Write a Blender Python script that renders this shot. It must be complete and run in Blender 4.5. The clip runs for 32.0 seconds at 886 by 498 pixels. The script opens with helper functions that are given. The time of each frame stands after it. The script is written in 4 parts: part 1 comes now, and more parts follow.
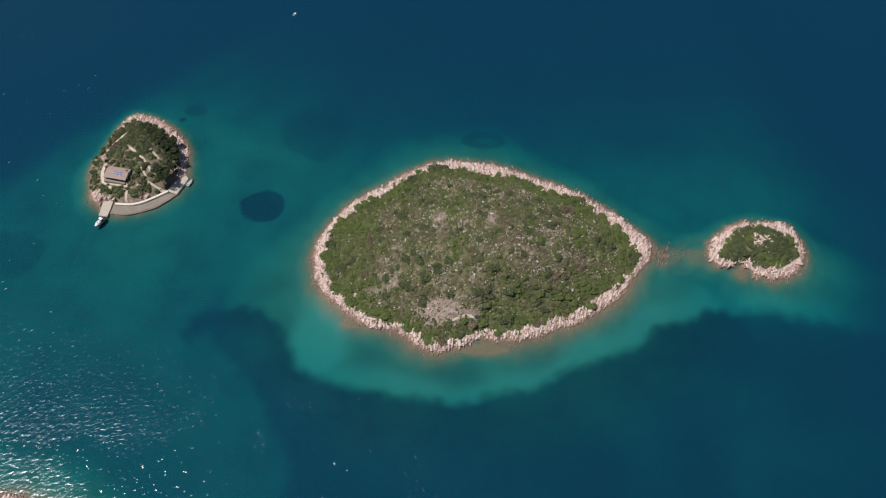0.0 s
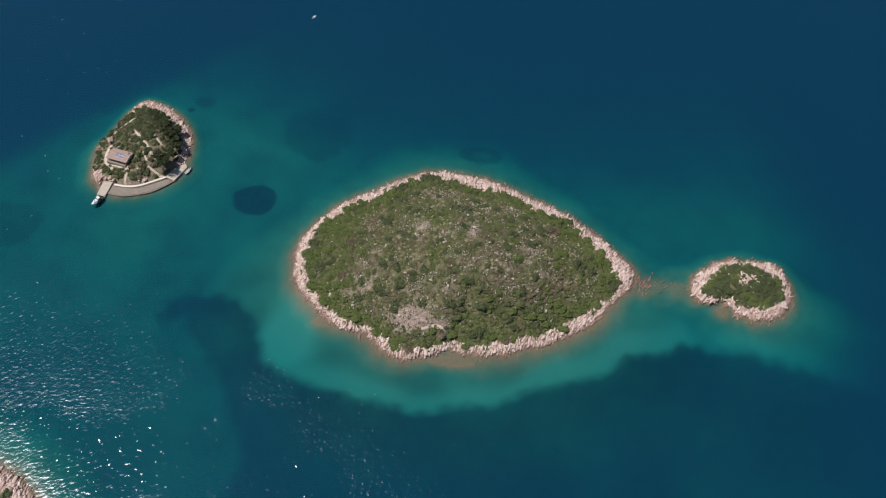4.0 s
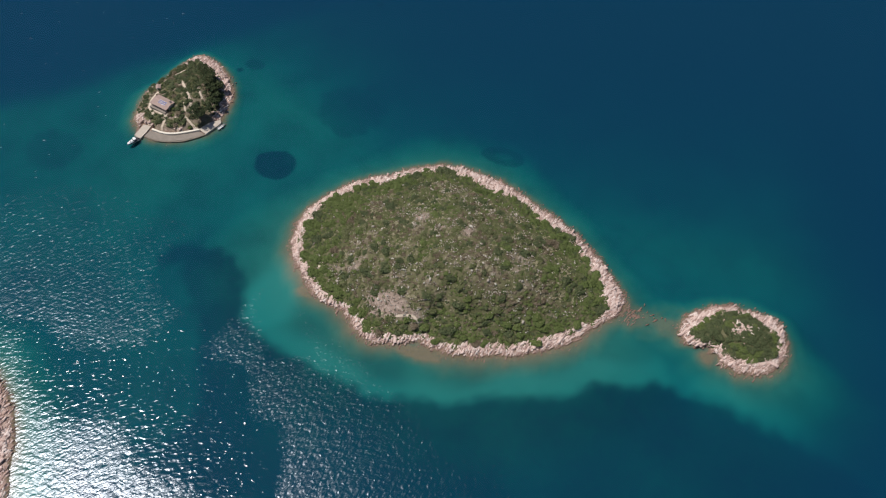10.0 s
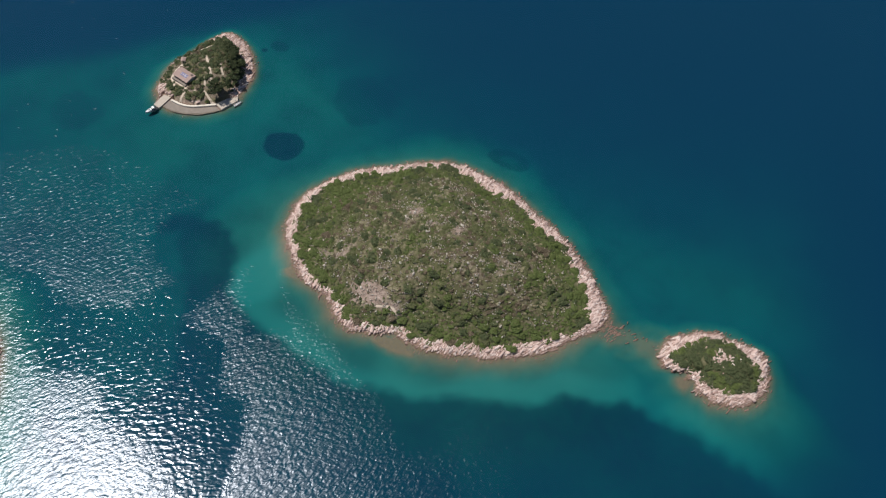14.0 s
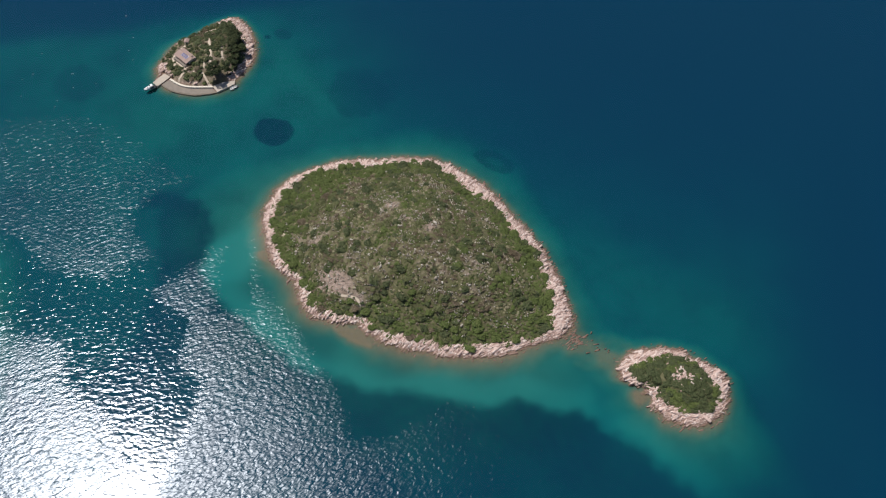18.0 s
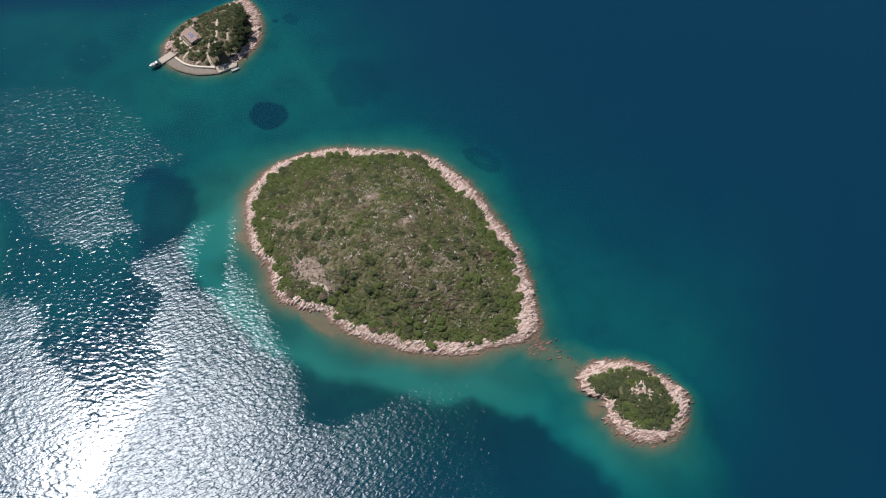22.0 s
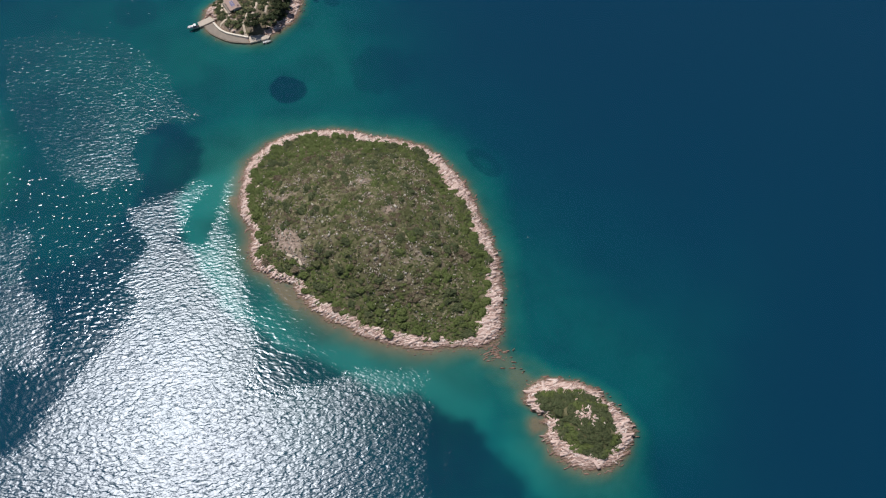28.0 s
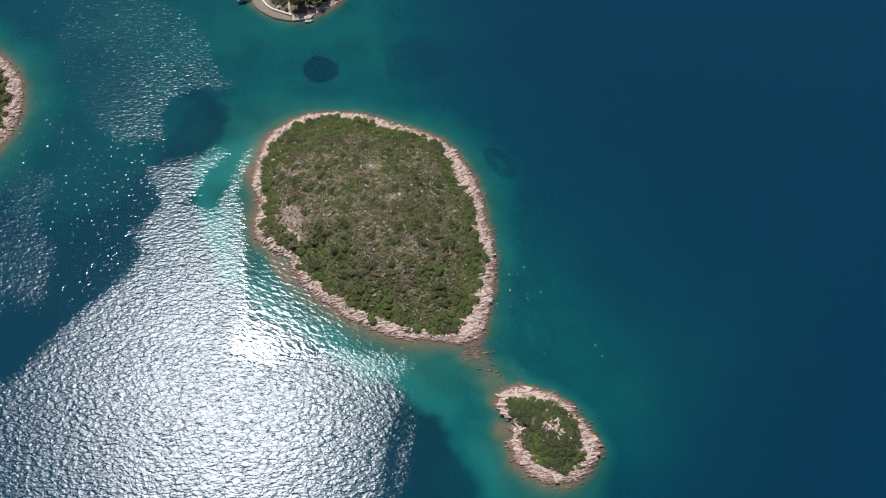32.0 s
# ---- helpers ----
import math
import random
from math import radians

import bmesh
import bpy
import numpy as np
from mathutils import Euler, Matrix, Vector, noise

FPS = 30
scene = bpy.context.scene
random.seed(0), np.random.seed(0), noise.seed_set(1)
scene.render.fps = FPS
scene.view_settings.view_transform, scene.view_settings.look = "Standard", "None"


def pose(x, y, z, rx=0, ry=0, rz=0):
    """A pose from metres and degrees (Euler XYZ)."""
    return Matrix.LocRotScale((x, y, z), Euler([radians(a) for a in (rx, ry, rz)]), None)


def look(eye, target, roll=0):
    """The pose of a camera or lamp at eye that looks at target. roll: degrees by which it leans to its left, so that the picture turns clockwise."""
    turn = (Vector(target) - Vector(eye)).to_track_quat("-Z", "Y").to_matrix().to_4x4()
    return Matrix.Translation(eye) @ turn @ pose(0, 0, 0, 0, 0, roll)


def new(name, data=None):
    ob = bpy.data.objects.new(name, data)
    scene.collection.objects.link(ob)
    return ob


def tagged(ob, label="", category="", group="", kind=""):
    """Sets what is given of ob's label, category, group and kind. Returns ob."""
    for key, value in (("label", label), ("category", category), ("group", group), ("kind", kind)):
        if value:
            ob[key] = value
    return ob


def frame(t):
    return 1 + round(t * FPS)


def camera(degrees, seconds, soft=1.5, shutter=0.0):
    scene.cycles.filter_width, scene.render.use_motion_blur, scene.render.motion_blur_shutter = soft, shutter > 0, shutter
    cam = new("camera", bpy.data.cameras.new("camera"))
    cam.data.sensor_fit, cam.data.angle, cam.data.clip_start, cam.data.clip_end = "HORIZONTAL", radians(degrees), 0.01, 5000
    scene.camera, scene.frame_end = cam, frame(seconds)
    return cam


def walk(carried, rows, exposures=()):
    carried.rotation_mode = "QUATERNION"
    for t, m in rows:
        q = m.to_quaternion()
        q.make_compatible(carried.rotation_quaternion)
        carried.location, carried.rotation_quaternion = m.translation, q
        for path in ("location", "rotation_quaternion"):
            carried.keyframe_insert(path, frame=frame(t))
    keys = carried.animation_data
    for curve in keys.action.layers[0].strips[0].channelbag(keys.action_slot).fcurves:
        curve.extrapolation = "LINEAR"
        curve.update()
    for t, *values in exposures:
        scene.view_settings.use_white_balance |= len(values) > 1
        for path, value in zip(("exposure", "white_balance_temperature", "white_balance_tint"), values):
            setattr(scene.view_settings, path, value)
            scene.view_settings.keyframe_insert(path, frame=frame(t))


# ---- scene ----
cam = camera(62.0, 32.0, 1.2)
PATH = [
    (0, (-5.939, -1.746, 276.026), (-5.948, -0.614, 274.377), -0.9),
    (1.5, (3.621, -3.55, 274.446), (3.58, -2.395, 272.813), -0.3),
    (3, (14.419, -3.732, 273.998), (14.332, -2.563, 272.377), -0.1),
    (6, (35.635, -1.031, 275.486), (35.438, 0.115, 273.859), -0.1),
    (7, (43.082, 0.807, 275.564), (42.844, 1.941, 273.934), -0.2),
    (8, (50.869, 2.736, 275.501), (50.573, 3.854, 273.87), -0.2),
    (9, (58.247, 4.14, 275.296), (57.915, 5.248, 273.665), -0.2),
    (10, (65.314, 6.024, 275.042), (64.946, 7.12, 273.41), -0.2),
    (11.5, (75.387, 9.173, 275.01), (74.968, 10.249, 273.377), -0.0),
    (13, (83.904, 12.348, 275.055), (83.444, 13.405, 273.421), 0.4),
    (14.5, (93.291, 15.832, 274.65), (92.79, 16.873, 273.017), 0.7),
    (16.5, (105.851, 20.29, 273.906), (105.31, 21.316, 272.276), 1.3),
    (19, (122.299, 30.249, 274.771), (121.707, 31.237, 273.135), 1.1),
    (21, (134.541, 39.895, 276.438), (133.906, 40.838, 274.792), 0.8),
    (23, (146.673, 49.699, 276.35), (145.991, 50.599, 274.699), 0.5),
    (25, (158.902, 57.305, 274.667), (158.163, 58.168, 273.021), 0.8),
    (27.5, (170.853, 65.205, 274.659), (170.063, 66.03, 273.017), 2.1),
    (30, (183.62, 78.979, 274.061), (182.759, 79.718, 272.414), 2.1),
    (32, (193.642, 89.855, 272.95), (192.727, 90.531, 271.305), 2.2),
]
walk(cam, [(t, look(eye, target, roll)) for t, eye, target, roll in PATH])

# ---- light ----
SUN_ELEV, SUN_AZ = 63.5, 179.0          # degrees; azimuth counted from +x towards +y
world = bpy.data.worlds.new("world")
scene.world = world
world.use_nodes = True
wn = world.node_tree
sky = wn.nodes.new("ShaderNodeTexSky")
sky.sky_type = "NISHITA"
sky.sun_disc = False
sky.sun_elevation = radians(SUN_ELEV)
sky.sun_rotation = radians(90.0 - SUN_AZ)
sky.air_density, sky.dust_density, sky.ozone_density = 1.0, 0.4, 3.0
wn.nodes["Background"].inputs["Strength"].default_value = 0.055
wn.links.new(sky.outputs[0], wn.nodes["Background"].inputs["Color"])
sun_data = bpy.data.lights.new("sun", "SUN")
sun_data.energy, sun_data.angle, sun_data.color = 4.0, radians(0.6), (1.0, 0.965, 0.92)
sun = new("sun", sun_data)
to_sun = Vector((math.cos(radians(SUN_ELEV)) * math.cos(radians(SUN_AZ)), math.cos(radians(SUN_ELEV)) * math.sin(radians(SUN_AZ)), math.sin(radians(SUN_ELEV))))
sun.matrix_world = look(to_sun * 900, (0, 0, 0))
scene.view_settings.exposure = 0.0


# ---- materials ----
class Nodes:
    """A short hand for building node materials."""

    def __init__(self, name):
        self.m = bpy.data.materials.new(name)
        self.m.use_nodes = True
        self.t = self.m.node_tree
        self.t.nodes.clear()
        self.out = self.t.nodes.new("ShaderNodeOutputMaterial")

    def put(self, sock, value):
        if value is None:
            return
        if isinstance(value, bpy.types.NodeSocket):
            self.t.links.new(value, sock)
        elif isinstance(value, (tuple, list)) and sock.type == "RGBA" and len(value) == 3:
            sock.default_value = (*value, 1)
        else:
            sock.default_value = value

    def math(self, op, a, b=None, c=None, clamp=False):
        n = self.t.nodes.new("ShaderNodeMath")
        n.operation, n.use_clamp = op, clamp
        for k, v in enumerate((a, b, c)):
            self.put(n.inputs[k], v)
        return n.outputs[0]

    def mix(self, f, a, b, kind="MIX"):
        n = self.t.nodes.new("ShaderNodeMix")
        n.data_type, n.blend_type, n.clamp_factor = "RGBA", kind, True
        self.put(n.inputs[0], f)
        self.put(n.inputs[6], a)
        self.put(n.inputs[7], b)
        return n.outputs[2]

    def ramp(self, f, stops):
        n = self.t.nodes.new("ShaderNodeValToRGB")
        e = n.color_ramp.elements
        while len(e) < len(stops):
            e.new(0.5)
        for k, (at, col) in enumerate(stops):
            e[k].position = at
            e[k].color = (*col, 1) if isinstance(col, tuple) else (col, col, col, 1)
        self.put(n.inputs[0], f)
        return n.outputs[0]

    def place(self, scale=(1, 1, 1), turn=0.0, obj=False):
        g = self.t.nodes.new("ShaderNodeTexCoord" if obj else "ShaderNodeNewGeometry")
        mp = self.t.nodes.new("ShaderNodeMapping")
        mp.inputs["Scale"].default_value = scale
        mp.inputs["Rotation"].default_value = (0, 0, radians(turn))
        self.t.links.new(g.outputs["Object" if obj else "Position"], mp.inputs["Vector"])
        return mp.outputs[0]

    def along(self, turn, scale):
        """World places turned by degrees, then squeezed."""
        a, b = self.t.nodes.new("ShaderNodeMapping"), self.t.nodes.new("ShaderNodeMapping")
        a.inputs["Rotation"].default_value = (0, 0, radians(-turn))
        b.inputs["Scale"].default_value = scale
        self.t.links.new(self.geo("Position"), a.inputs["Vector"])
        self.t.links.new(a.outputs[0], b.inputs["Vector"])
        return b.outputs[0]

    def noise(self, scale, detail=4, rough=0.55, at=None, warp=0.0):
        n = self.t.nodes.new("ShaderNodeTexNoise")
        n.inputs["Scale"].default_value, n.inputs["Detail"].default_value = scale, detail
        n.inputs["Roughness"].default_value, n.inputs["Distortion"].default_value = rough, warp
        self.put(n.inputs["Vector"], at if at is not None else self.place())
        return n.outputs[0]

    def voronoi(self, scale, at=None, feature="F1", out="Distance"):
        n = self.t.nodes.new("ShaderNodeTexVoronoi")
        n.feature = feature
        n.inputs["Scale"].default_value = scale
        self.put(n.inputs["Vector"], at if at is not None else self.place())
        return n.outputs[out]

    def attr(self, name):
        n = self.t.nodes.new("ShaderNodeAttribute")
        n.attribute_name = name
        return n.outputs["Fac"]

    def geo(self, name):
        return self.t.nodes.new("ShaderNodeNewGeometry").outputs[name]

    def rnd(self):
        return self.t.nodes.new("ShaderNodeObjectInfo").outputs["Random"]

    def height(self):
        n = self.t.nodes.new("ShaderNodeSeparateXYZ")
        self.t.links.new(self.geo("Position"), n.inputs[0])
        return n.outputs[2]

    def bump(self, h, strength=0.5, dist=0.1):
        n = self.t.nodes.new("ShaderNodeBump")
        n.inputs["Strength"].default_value, n.inputs["Distance"].default_value = strength, dist
        self.put(n.inputs["Height"], h)
        return n.outputs[0]

    def surface(self, color, rough=0.8, normal=None, metal=0.0, spec=0.3):
        n = self.t.nodes.new("ShaderNodeBsdfPrincipled")
        for key, v in (("Base Color", color), ("Roughness", rough), ("Normal", normal), ("Metallic", metal), ("Specular IOR Level", spec)):
            self.put(n.inputs[key], v)
        self.t.links.new(n.outputs[0], self.out.inputs[0])
        return self.m


def plain(name, color, rough=0.7, metal=0.0, vary=0.15, scale=2.0, fine=18.0, bump=0.15):
    """A surface with two scales of tone and a fine relief."""
    k = Nodes(name)
    big, small = k.noise(scale, 3), k.noise(fine, 4)
    tone = k.math("ADD", k.math("MULTIPLY", big, 1.2 * vary), k.math("MULTIPLY", small, 0.8 * vary))
    tone = k.math("ADD", tone, 1.0 - vary)
    col = k.mix(1.0, color, (1, 1, 1), "MULTIPLY")
    n = k.t.nodes.new("ShaderNodeVectorMath")
    n.operation = "SCALE"
    k.t.links.new(col, n.inputs[0])
    k.t.links.new(tone, n.inputs["Scale"])
    return k.surface(n.outputs[0], rough, k.bump(small, bump, 0.02), metal)


def foliage(name, low, high, dry):
    """Leaf clumps: tone per clump, drifting from bush to bush."""
    k = Nodes(name)
    leaf, bush = k.geo("Random Per Island"), k.noise(0.22, 2)
    f = k.math("ADD", k.math("MULTIPLY", leaf, 0.45), k.math("MULTIPLY", k.math("SUBTRACT", bush, 0.28), 1.25), clamp=True)
    col = k.mix(f, low, high)
    col = k.mix(k.math("MULTIPLY", k.math("GREATER_THAN", k.math("ADD", leaf, k.math("MULTIPLY", bush, 0.5)), 1.12), 0.7), col, dry)
    col = k.mix(k.math("MULTIPLY", k.rnd(), 0.35), col, low)
    return k.surface(col, 0.75, None, 0.0, 0.2)


LEAF_GREEN = foliage("leaf_green", (0.078, 0.104, 0.030), (0.130, 0.164, 0.048), (0.17, 0.165, 0.075))
LEAF_DARK = foliage("leaf_dark", (0.054, 0.070, 0.030), (0.102, 0.122, 0.052), (0.14, 0.13, 0.07))
LEAF_OLIVE = foliage("leaf_olive", (0.076, 0.088, 0.034), (0.158, 0.165, 0.070), (0.26, 0.225, 0.15))
LEAF_DRY = foliage("leaf_dry", (0.098, 0.076, 0.046), (0.190, 0.148, 0.098), (0.30, 0.25, 0.18))
LEAF_PINE = foliage("leaf_pine", (0.018, 0.030, 0.012), (0.056, 0.070, 0.024), (0.09, 0.08, 0.04))
LEAF_STRAW = foliage("leaf_straw", (0.21, 0.185, 0.105), (0.37, 0.33, 0.21), (0.45, 0.40, 0.30))
LEAF_GARDEN = foliage("leaf_garden", (0.038, 0.054, 0.023), (0.112, 0.132, 0.056), (0.15, 0.13, 0.08))
LEAVES = [LEAF_GREEN, LEAF_DARK, LEAF_OLIVE, LEAF_DRY, LEAF_GARDEN, LEAF_STRAW]
BARK = plain("bark", (0.12, 0.09, 0.065), 0.9)


def limestone(name, tones):
    """Pale limestone, brown where the sea wets it."""
    k = Nodes(name)
    lay = k.noise(0.5, 5, 0.6, k.place((2.6, 0.45, 2.6), 6))
    grain, per = k.noise(3.5, 5, 0.65), k.geo("Random Per Island")
    f = k.math("ADD", k.math("MULTIPLY", lay, 0.62), k.math("MULTIPLY", per, 0.55))
    col = k.ramp(f, list(zip((0.25, 0.46, 0.66, 0.85), tones)))
    col = k.mix(k.math("MULTIPLY", grain, 0.22), col, (0.36, 0.28, 0.235))
    wet = k.math("ADD", k.height(), k.math("MULTIPLY", k.math("SUBTRACT", k.noise(0.45, 3), 0.5), 0.9))
    w = k.math("SUBTRACT", 1.0, k.math("DIVIDE", k.math("SUBTRACT", wet, 0.30), 0.55), clamp=True)
    col = k.mix(k.math("MULTIPLY", w, 0.88), col, (0.185, 0.11, 0.08))
    rough = k.math("SUBTRACT", 0.9, k.math("MULTIPLY", w, 0.35))
    return k.surface(col, rough, k.bump(k.math("ADD", lay, k.math("MULTIPLY", grain, 0.4)), 0.6, 0.25))


def ground_material():
    """Sea bed and dry land in one sheet. depth: metres of water over the bed; meadow: sea grass; soil: earth and litter instead of bare rock."""
    k = Nodes("ground")
    depth, meadow, soil = k.attr("depth"), k.attr("meadow"), k.attr("soil")
    bare = k.attr("bare")
    big, mid, fine = k.noise(0.045, 4), k.noise(0.35, 5, 0.6), k.noise(2.5, 5, 0.65)
    # dry land
    lay = k.noise(0.5, 5, 0.6, k.place((2.6, 0.45, 2.6), 6))
    rock = k.ramp(k.math("ADD", k.math("MULTIPLY", lay, 0.8), k.math("MULTIPLY", fine, 0.25)), [(0.34, (0.16, 0.10, 0.08)), (0.5, (0.37, 0.255, 0.21)), (0.66, (0.60, 0.46, 0.39))])
    z = k.math("ADD", k.height(), k.math("MULTIPLY", k.math("SUBTRACT", mid, 0.5), 0.8))
    wet = k.math("SUBTRACT", 1.0, k.math("DIVIDE", k.math("SUBTRACT", z, 0.3), 0.5), clamp=True)
    rock = k.mix(k.math("MULTIPLY", wet, 0.85), rock, (0.21, 0.135, 0.095))
    earth = k.ramp(k.math("ADD", k.math("MULTIPLY", mid, 0.6), k.math("MULTIPLY", fine, 0.4)), [(0.36, (0.060, 0.064, 0.028)), (0.5, (0.115, 0.112, 0.054)), (0.62, (0.185, 0.165, 0.098)), (0.76, (0.34, 0.29, 0.225))])
    scree = k.ramp(k.math("ADD", k.math("MULTIPLY", mid, 0.4), k.math("MULTIPLY", fine, 0.6)), [(0.36, (0.15, 0.115, 0.085)), (0.5, (0.29, 0.215, 0.175)), (0.66, (0.50, 0.40, 0.345))])
    earth = k.mix(bare, earth, scree)
    land = k.mix(soil, rock, earth)
    # sea bed under the water's tint
    sand = k.ramp(k.math("ADD", k.math("MULTIPLY", big, 0.85), k.math("MULTIPLY", mid, 0.15)), [(0.33, (0.20, 0.175, 0.12)), (0.5, (0.275, 0.245, 0.17)), (0.68, (0.33, 0.30, 0.215))])
    sand = k.mix(k.attr("pale"), sand, (0.47, 0.43, 0.34))
    stony = k.math("SUBTRACT", 1.0, k.math("DIVIDE", k.math("SUBTRACT", depth, 0.5), 4.2), clamp=True)
    sand = k.mix(k.math("MULTIPLY", stony, 0.7), sand, k.ramp(fine, [(0.35, (0.085, 0.058, 0.038)), (0.65, (0.22, 0.145, 0.098))]))
    grass = k.ramp(k.math("ADD", k.math("MULTIPLY", mid, 0.5), k.math("MULTIPLY", big, 0.5)), [(0.35, (0.012, 0.026, 0.018)), (0.65, (0.045, 0.085, 0.050))])
    bed = k.mix(meadow, sand, grass)
    chans = k.t.nodes.new("ShaderNodeCombineColor")
    for c, a in enumerate((0.92, 0.26, 0.26)):
        k.t.links.new(k.math("EXPONENT", k.math("MULTIPLY", depth, -a)), chans.inputs[c])
    through_water = k.mix(1.0, bed, chans.outputs[0], "MULTIPLY")
    back = k.t.nodes.new("ShaderNodeCombineColor")
    for c, (a, v) in enumerate(((0.80, 0.0022), (0.26, 0.0355), (0.24, 0.077))):
        k.t.links.new(k.math("MULTIPLY", k.math("SUBTRACT", 1.0, k.math("EXPONENT", k.math("MULTIPLY", depth, -a))), v), back.inputs[c])
    sea = k.mix(1.0, through_water, back.outputs[0], "ADD")
    under = k.math("GREATER_THAN", depth, 0.001)
    col = k.mix(under, land, sea)
    return k.surface(col, 0.95, k.bump(k.math("ADD", mid, k.math("MULTIPLY", fine, 0.5)), 0.35, 0.3), 0.0, k.math("SUBTRACT", 0.15, k.math("MULTIPLY", under, 0.15)))


def water_material():
    """Clear sea surface. chop: how far the wind ruffles it; ruffled water is steeper and rougher, slick water sparkles singly."""
    k = Nodes("sea_water")
    fray = k.math("MULTIPLY", k.math("SUBTRACT", k.noise(0.45, 3, 0.6, k.along(50, (0.6, 1.2, 1.0))), 0.5), 1.5)
    chop = k.attr("chop")
    gust = k.math("ADD", chop, k.math("MULTIPLY", fray, k.math("MULTIPLY", k.math("MULTIPLY", chop, k.math("SUBTRACT", 1.0, chop)), 4.5)), clamp=True)
    sea = k.noise(0.74, 1, 0.5, k.along(58, (0.54, 1.0, 1.0)), 0.5)
    short = k.noise(1.25, 1, 0.5, k.along(46, (0.42, 1.0, 1.0)), 0.4)
    cross = k.noise(0.66, 1, 0.5, k.along(4, (0.46, 1.0, 1.0)), 0.5)
    sets = k.math("ADD", k.math("MULTIPLY", k.math("SUBTRACT", k.noise(0.016, 2), 0.52), 4.0), k.attr("cross"), clamp=True)
    wind_sea = k.math("ADD", k.math("MULTIPLY", sea, k.math("SUBTRACT", 1.0, k.math("MULTIPLY", sets, 0.75))), k.math("MULTIPLY", cross, k.math("ADD", 0.2, k.math("MULTIPLY", sets, 0.75))))
    wind_sea = k.math("ADD", wind_sea, k.math("MULTIPLY", short, 0.2))
    peak = k.math("MAXIMUM", k.math("SUBTRACT", k.noise(0.56, 1, 0.5, k.along(52, (0.65, 1.0, 1.0)), 0.5), 0.63), 0.0)
    lull = k.math("ADD", k.math("MULTIPLY", peak, k.math("MULTIPLY", k.attr("sparkle"), SLICK_PEAK)), k.math("MULTIPLY", k.noise(0.55, 1, 0.5, k.along(30, (0.6, 1.0, 1.0)), 0.3), k.math("MULTIPLY", k.math("ADD", 0.5, k.math("MULTIPLY", k.attr("sparkle"), 0.5)), SLICK_WAVE)))
    high = k.math("ADD", k.math("MULTIPLY", wind_sea, k.math("MULTIPLY", gust, CHOP_WAVE)), k.math("MULTIPLY", lull, k.math("SUBTRACT", 1.0, gust)))
    normal = k.bump(high, 1.0, 1.0)
    gloss = k.t.nodes.new("ShaderNodeBsdfGlossy")
    gloss.distribution = "BECKMANN"
    gloss.inputs["Color"].default_value = (0.83, 0.89, 1.0, 1)
    k.put(gloss.inputs["Roughness"], k.math("ADD", SLICK_ROUGH, k.math("MULTIPLY", gust, CHOP_ROUGH - SLICK_ROUGH)))
    k.put(gloss.inputs["Normal"], normal)
    clear = k.t.nodes.new("ShaderNodeBsdfTransparent")
    fres = k.t.nodes.new("ShaderNodeFresnel")
    fres.inputs["IOR"].default_value = 1.41
    k.put(fres.inputs["Normal"], normal)
    both = k.t.nodes.new("ShaderNodeMixShader")
    for n, v in enumerate((fres.outputs[0], clear.outputs[0], gloss.outputs[0])):
        k.t.links.new(v, both.inputs[n])
    k.t.links.new(both.outputs[0], k.out.inputs[0])
    return k.m


CHOP_WAVE, SLICK_WAVE, SLICK_PEAK, CHOP_ROUGH, SLICK_ROUGH = 0.225, 0.16, 0.56, 0.30, 0.195
LIMESTONE = limestone("limestone", ((0.25, 0.155, 0.125), (0.49, 0.335, 0.285), (0.66, 0.49, 0.43), (0.80, 0.68, 0.62)))
KARST = limestone("weathered_karst", ((0.20, 0.165, 0.125), (0.32, 0.275, 0.22), (0.43, 0.38, 0.315), (0.60, 0.55, 0.48)))
GROUND, WATER = ground_material(), water_material()


# ---- plan: coasts as radii round a centre, evenly turned from +x ----
class Isle:
    def __init__(self, centre, coast, green, rim, top, steep, seed):
        self.c, self.coast, self.green = centre, np.array(coast), green
        self.rim, self.top, self.steep, self.seed = rim, top, steep, seed

    def at(self, radii, ang):
        u = (ang / (2 * np.pi) % 1.0) * len(radii)
        i = np.floor(u).astype(int)
        f = u - i
        n = len(radii)
        p0, p1, p2, p3 = (radii[(i + k) % n] for k in (-1, 0, 1, 2))
        return p1 + 0.5 * f * (p2 - p0 + f * (2 * p0 - 5 * p1 + 4 * p2 - p3 + f * (3 * (p1 - p2) + p3 - p0)))

    def polar(self, x, y):
        dx, dy = x - self.c[0], y - self.c[1]
        return np.hypot(dx, dy), np.arctan2(dy, dx)

    def shore(self, x, y):
        """Metres outside the water line (inside: minus), with a ragged edge."""
        r, a = self.polar(x, y)
        return (r - self.at(self.coast, a)) * 0.93 + 0.9 + 1.5 * (vnoise(x * 0.22, y * 0.12, self.seed) - 0.5) + 1.1 * (vnoise(x * 0.75, y * 0.35, self.seed + 1) - 0.5)

    def inland(self, x, y):
        """Metres inside the edge of the green."""
        r, a = self.polar(x, y)
        edge = self.at(np.array(self.green), a) if self.green is not None else self.at(self.coast, a) - self.rim
        return (edge - r) * 0.93 + 2.0 * (vnoise(x * 0.2, y * 0.2, self.seed + 5) - 0.5), r / np.maximum(edge, 1)


